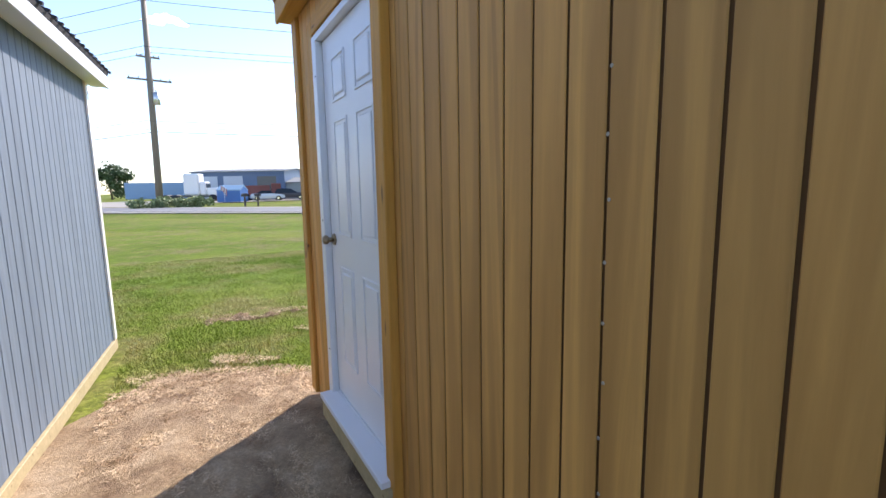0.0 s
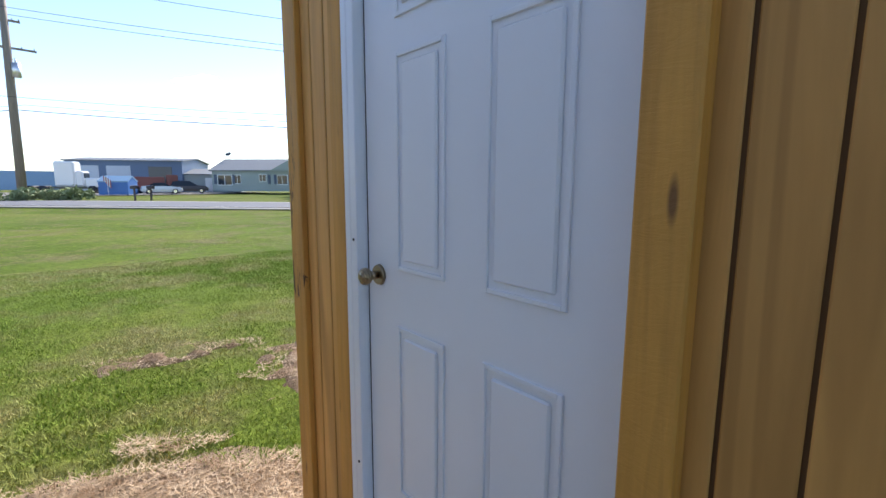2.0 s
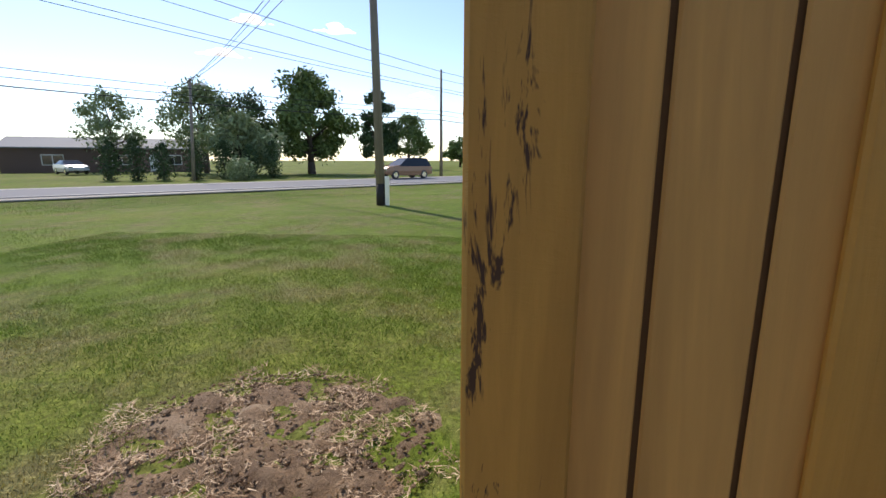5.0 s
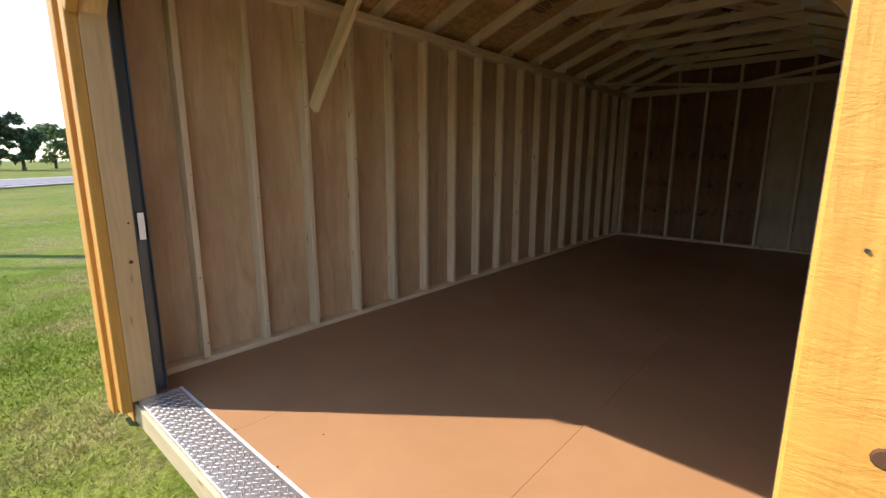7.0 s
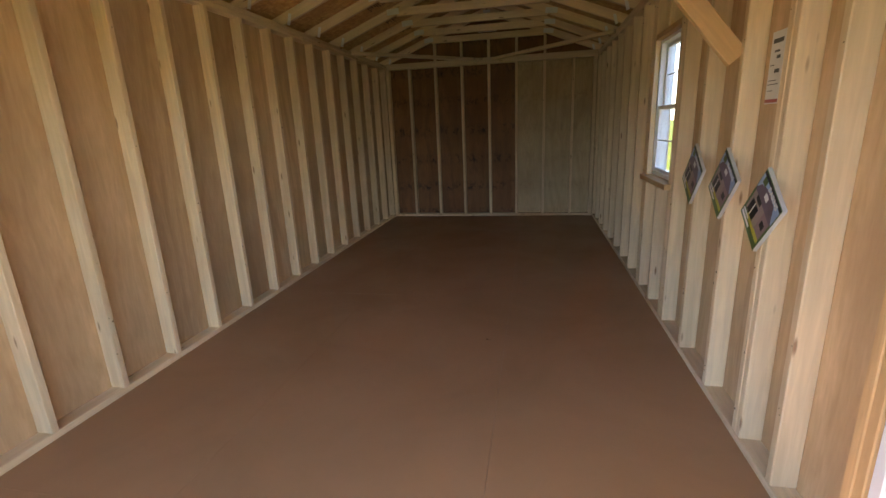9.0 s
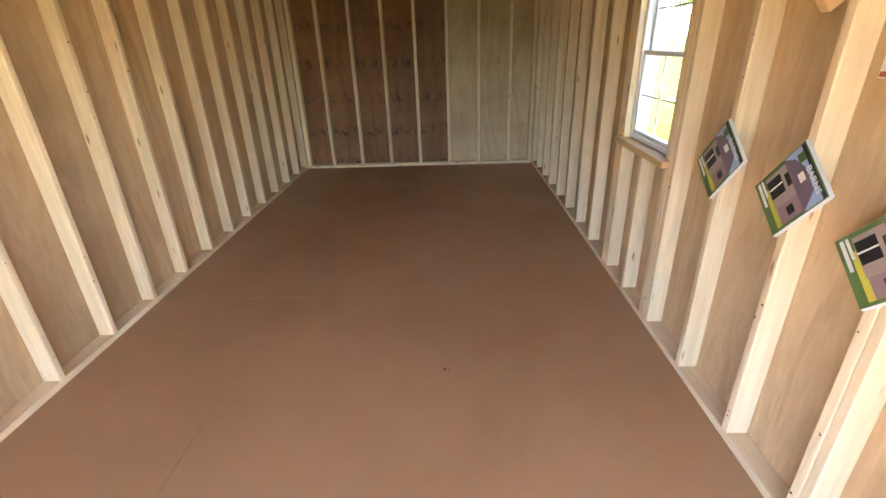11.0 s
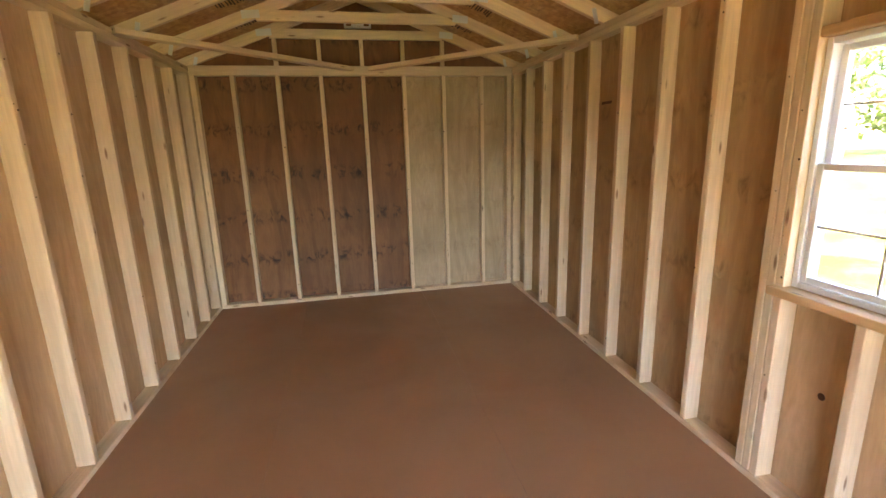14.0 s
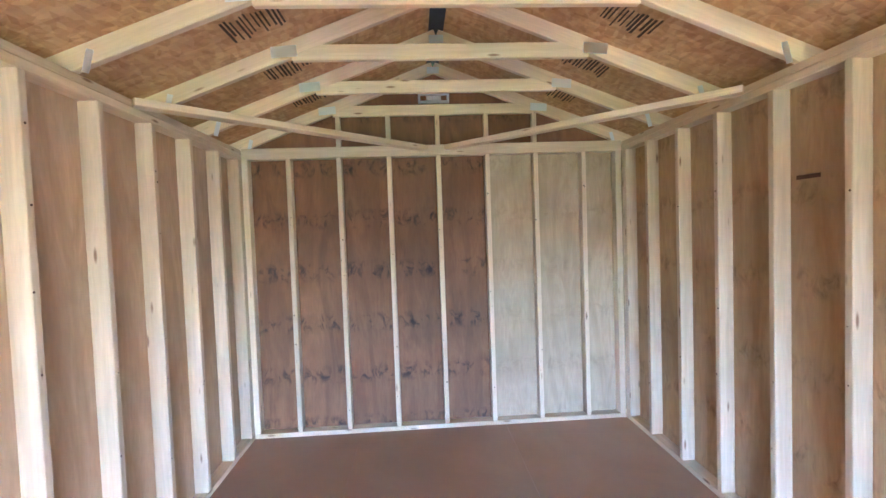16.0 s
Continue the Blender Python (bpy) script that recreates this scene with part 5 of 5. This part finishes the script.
building("white_cabin", (-92.0, -4.0, -0.2), 100, 7, 5, 2.3, 3.2, (VINYL, H_ROOF, H_ROOF, GLASSY), (), ((1, 2.2, .8, 1.8), (4.5, 5.7, .8, 1.8)), label="small distant white cabin", cat="cabin")
building("blue_hut", (0.35, -66.0, -0.2), 150, 3.2, 2.4, 1.5, 2.1, (plain("bright_blue", (0.05, 0.16, 0.42), .5), TRAIL, TRAIL, GLASSY), label="small bright blue storage box", cat="storage box", over=0.05)

# the brown shed with a white porch behind the lawn
bshed = building("porch_shed", (29.0, 41.0, -0.2), -47, 14.0, 5.0, 2.5, 4.2, (BROWN, VINYL, VINYL, GLASSY), ((3.6, 4.6, 2.1), (8.0, 9.0, 2.1)), ((1.4, 2.4, 1.0, 2.0), (6.0, 7.0, 1.0, 2.0)), label="brown timber shed with white porch posts")
for x in (0.4, 3.0, 5.6, 8.2, 10.6):
    part("post", bshed, VINYL, ((x, 1.5, -0.1), (x + 0.14, 1.64, 2.3)))
part("porch_roof", bshed, VINYL, ((-0.1, 0.3, 2.3), (11.1, 1.8, 2.42)))
part("porch_skirt", bshed, VINYL, ((-0.1, 1.5, -0.1), (11.1, 1.64, 0.65)))


# ---------------------------------------------------------------- vehicles
def car(at, rz_, body, label, tall=1.45, length=4.6, width=1.85, suv=False):
    """A car along local x: a lofted body with arches, glasshouse, wheels and lamps."""
    e = empty("car", at, rz_)
    if suv:
        prof = [(-2.30, .42, .80), (-2.25, .36, 1.02), (-1.95, .30, 1.62), (-1.2, .28, 1.70), (0.1, .28, 1.66), (0.95, .30, 1.10), (1.95, .32, .98), (2.25, .36, .80), (2.32, .42, .62)]
    else:
        prof = [(-2.30, .40, .78), (-2.2, .34, .98), (-1.5, .28, 1.05), (-0.8, .28, 1.42), (0.25, .28, 1.42), (1.0, .28, .98), (1.95, .30, .86), (2.25, .34, .70), (2.32, .40, .58)]
    bm = bmesh.new()
    rings = []
    for x, z0, z1 in prof:
        hi = z1 > 1.12
        w = width / 2 * (0.93 if abs(x) > 2.2 else 1.0)
        top = w * (0.72 if hi else 0.93)
        belt = min(z1, 1.0)
        rings.append([bm.verts.new(p) for p in ((x, -w, z0), (x, -w * 1.01, (z0 + belt) / 2), (x, -w * .97, belt), (x, -top, z1), (x, top, z1), (x, w * .97, belt), (x, w * 1.01, (z0 + belt) / 2), (x, w, z0))])
    for a, b in zip(rings, rings[1:]):
        for i in range(7):
            f = bm.faces.new((a[i], a[i + 1], b[i + 1], b[i]))
            up = max(v.co.z for v in f.verts)
            if i in (2, 4) and up > 1.2 and min(v.co.z for v in f.verts) >= 0.95:
                f.material_index = 1
            if i == 3 and max(v.co.z for v in f.verts) - min(v.co.z for v in f.verts) > 0.3:
                f.material_index = 1
            f.smooth = False
    bm.faces.new(rings[0])
    bm.faces.new(rings[-1][::-1])
    bmesh.ops.recalc_face_normals(bm, faces=bm.faces)
    child(new("body", mesh_of(bm, "body", body, GLASSY)), e)
    for x in (-1.42, 1.42):
        for s in (-1, 1):
            bm = bmesh.new()
            add_tube(bm, (x, s * (width / 2 - .20), .34), (x, s * (width / 2 + .012), .34), .34, .34, 20)
            w = child(new("wheel", mesh_of(bm, "wheel", BLACK)), e)
            bm = bmesh.new()
            add_tube(bm, (x, s * (width / 2), .34), (x, s * (width / 2 + .022), .34), .22, .20, 16)
            child(new("rim", mesh_of(bm, "rim", CHROME)), e)
    part("headlamp", e, CHROME, ((2.16, -.85, .66), (2.30, -.5, .80)), ((2.16, .5, .66), (2.30, .85, .80)), bev=.02)
    part("tail_lamp", e, P_RED, ((-2.33, -.85, .78), (-2.22, -.6, .96)), ((-2.33, .6, .78), (-2.22, .85, .96)), bev=.02)
    return tagged(e, label, "car")


PAINT_TAN = plain("bronze_paint", (0.30, 0.17, 0.10), 0.25, 0.3, vary=0.05)
PAINT_SILVER = plain("silver_paint", (0.55, 0.57, 0.60), 0.25, 0.3, vary=0.04)
PAINT_DARK = plain("dark_paint", (0.04, 0.03, 0.035), 0.3, vary=0.1)
PAINT_RED = plain("dull_red_paint", (0.20, 0.05, 0.04), 0.4, vary=0.2)
car((-34.0, -7.0, -0.235), -45, PAINT_TAN, "bronze sport utility car on the road", suv=True)
car((-6.2, -66.6, -0.19), 176, PAINT_SILVER, "silver saloon car parked on gravel")
car((-10.0, -69.6, -0.18), 168, PAINT_DARK, "dark pickup parked beside a house", suv=True)
car((-40.0, -43.0, -0.2), 60, PAINT_SILVER, "silver car parked by the low house")
truck = empty("truck", (-6.3, -72.6, -0.18), 172)
part("bed", truck, PAINT_RED, ((-3, -1.2, 0.9), (1.2, 1.2, 2.2)), ((1.4, -1.1, 0.7), (2.8, 1.1, 2.5)), ((2.8, -1.0, 0.7), (3.8, 1.0, 1.6)), bev=0.08)
part("window", truck, GLASSY, ((1.6, 1.08, 1.7), (2.6, 1.12, 2.3)), ((2.78, -.9, 1.7), (2.83, .9, 2.35)))
part("wheels", truck, BLACK, ((-2.4, -1.25, 0), (-1.3, 1.25, 0.95)), ((1.9, -1.2, 0), (2.9, 1.2, 0.95)), bev=0.25)
tagged(truck, "old dull red truck by the workshop", "truck")
semi = empty("semi_truck", (2.75, -75.5, -0.18), 160)
part("cab", semi, VINYL, ((-1.2, -1.2, 0.9), (1.0, 1.2, 4.1)), ((1.0, -1.15, 0.9), (1.9, 1.15, 2.9)), ((1.9, -1.0, 0.8), (3.6, 1.0, 2.0)), bev=0.18)
part("chassis", semi, GUNMETAL, ((-4.6, -0.6, 0.6), (3.2, 0.6, 0.9)), bev=0.02)
part("window", semi, GLASSY, ((1.2, 1.12, 1.9), (1.75, 1.18, 2.6)), ((1.86, -.95, 1.95), (1.93, .95, 2.65)), bev=0.01)
for x in (-3.8, -2.6, 2.7):
    part("wheel", semi, BLACK, ((x - .5, -1.25, 0), (x + .5, 1.25, 1.0)), bev=0.28)
tagged(semi, "white semi truck cab without trailer", "truck")

for i, (x, y) in enumerate(((-0.92, -44.5), (-2.06, -44.3))):
    mb = empty("mailbox", (x, y, -0.3), 45)
    part("post", mb, PAINT_DARK, ((-.06, -.06, 0), (.06, .06, 1.05)))
    bm = bmesh.new()
    add_box(bm, (-.14, -.28, 1.0), (.14, .28, 1.16), 0.01)
    add_tube(bm, (0, -.28, 1.16), (0, .28, 1.16), 0.14, 0.14, 16)
    child(new("box", mesh_of(bm, "box", PAINT_DARK)), mb)
    tagged(mb, "black mailbox on a post by the road", "mailbox", group="mailboxes")
flag = empty("flag", (-0.5, -64.9, -0.2))
part("staff", flag, STEEL, ((-.02, -.02, 0), (.02, .02, 2.3)))
for k in range(7):
    part("stripe", flag, P_RED if k % 2 == 0 else P_WHITE, ((-.34 + .1 * k, .022 + .01 * math.sin(k), .75 + .14 * k), (-.25 + .1 * k, .034 + .01 * math.sin(k), 1.75 + .08 * k)), bev=0)
tagged(flag, "small red and white flag beside a storage box", "flag")
strip("driveway", 31.2, 31.25, -0.262, GRAVEL, "pale gravel edge", "road")
bm = bmesh.new()
v = [bm.verts.new(p) for p in ((9, -53, -.22), (26, -70, -.22), (14, -88, -.18), (-14, -82, -.18), (-22, -72, -.18), (-12, -64, -.19), (2, -62, -.2))]
bm.faces.new(v[::-1])
bmesh.ops.recalc_face_normals(bm, faces=bm.faces)
tagged(new("yard", mesh_of(bm, "yard", GRAVEL)), "pale gravel yard before the workshop", "ground", kind="structure")


# ---------------------------------------------------------------- clouds
def cloud(yaw, elev, w, h, seed, dist=1500.0):
    """A small fair-weather cloud made of overlapping puffs."""
    r = random.Random(seed)
    a = radians(yaw)
    c = Vector((-math.sin(a) * dist, math.cos(a) * dist, dist * math.tan(radians(elev))))
    side = Vector((math.cos(a), math.sin(a), 0))
    bm = bmesh.new()
    for i in range(14):
        u = r.uniform(-1, 1)
        p = c + side * u * w + Vector((0, 0, r.uniform(-.2, 1) * h * (1 - abs(u)) * .8))
        rad = h * r.uniform(.3, .75) * (1.15 - abs(u))
        res = bmesh.ops.create_icosphere(bm, subdivisions=3, radius=1)
        for v in res["verts"]:
            n = 1 + 0.35 * noise.fractal(v.co * 2.2 + Vector((seed, i, 0)), 0.9, 2.0, 4)
            q = v.co * n
            v.co = p + side * q.x * rad * 1.7 + Vector((0, 0, max(q.z, -.4) * rad * .7)) + side.cross(Vector((0, 0, 1))) * q.y * rad
    for f in bm.faces:
        f.smooth = True
    return tagged(new("cloud", mesh_of(bm, "cloud", CLOUD_GLOW)), "small white fair-weather cloud", "cloud", kind="structure")


for i, (yw, el, w, h) in enumerate(((183, 19.5, 90, 30), (186, 9.8, 90, 22), (179, 17, 60, 22), (166, 10.6, 80, 30), (160, 9.0, 40, 18), (154, 10.2, 50, 20), (142, 12, 50, 16),
                                    (117, 14.5, 60, 22), (108, 14.3, 70, 22), (88, 9.5, 25, 10), (120, 11.0, 70, 24), (98, 7.5, 40, 16), (76, 8.0, 60, 22), (72, 6.8, 40, 14))):
    cloud(yw + (1.5 if yw > 140 else 0), el, w, h, i + 1)


def clods(count, seed):
    """Crumbs of soil thrown up over the bare spot."""
    r = random.Random(seed)
    bm = bmesh.new()
    for _ in range(count):
        a, q = r.uniform(0, 6.28), math.sqrt(r.random())
        x, y, s = 1.6 + 0.75 * q * math.cos(a), -1.3 + 0.9 * q * math.sin(a), r.uniform(0.004, 0.016) * (1.6 if r.random() < .08 else 1)
        res = bmesh.ops.create_icosphere(bm, subdivisions=1, radius=s)
        for v in res["verts"]:
            v.co = v.co * r.uniform(0.6, 1.2)
            v.co.z *= 0.6
            v.co += Vector((x, y, GZ + 0.03))
    return tagged(new("soil_clods", mesh_of(bm, "soil_clods", SOIL)), "loose brown soil clods", "soil", kind="stuff")


clods(900, 3)

# ---------------------------------------------------------------- small marks inside the shed
part("scratch", shed_floor, plain("scratch", (0.62, 0.46, 0.30), 0.6), ((0.60, 3.579, 0.0002), (1.13, 3.582, 0.0007)), ((0.43, 3.578, 0.0002), (0.52, 3.5795, 0.0006)), bev=0)
holes("floor_marks", shed_floor, [((1.96, 2.81, 0.0002), 0.008), ((1.98, 2.80, 0.0002), 0.004), ((1.2, 0.35, 0.0002), 0.004), ((0.9, 0.62, 0.0002), 0.003)], (0, 0, 1), .01, KNOT)
holes("knots", east, [((W + DEPTH + .0005, 3.73, 0.53), 0.016), ((W + DEPTH + .0005, 2.45, 0.75), 0.006), ((W + DEPTH + .0005, 2.52, 1.62), 0.007)], (-1, 0, 0), .01, KNOT)
part("dark_streak", east, KNOT, ((W + DEPTH - .0008, 5.40, 1.838), (W + DEPTH + .0005, 5.53, 1.858)), bev=0)
dots = random.Random(21)
for wall, x, ax, spots in ((west, 0.0004, (1, 0, 0), [0.311 + 0.404 * k for k in range(17)]),
                           (east, W - 0.0004, (-1, 0, 0), [6.78, 6.38, 5.99, 5.58, 5.18, 4.78, 4.37, 3.985, 3.905, 3.215, 3.175, 2.77, 2.345, 1.97, 1.66])):
    pts = []
    for yy in spots:
        for _ in range(dots.randint(3, 8)):
            pts.append(((x, yy + dots.uniform(-.013, .013), dots.uniform(0.1, 2.2)), dots.choice((0.002, 0.003, 0.003, 0.005))))
    tagged(holes("small_knots", wall, pts, ax, .003, KNOT), kind="stuff")
pts = [((0.366 + 0.406 * k + dots.uniform(-.012, .012), L - 0.0004, dots.uniform(0.1, 2.2)), dots.choice((0.003, 0.004, 0.006))) for k in range(7) for _ in range(4)]
tagged(holes("small_knots", north, pts, (0, -1, 0), .003, KNOT), kind="stuff")
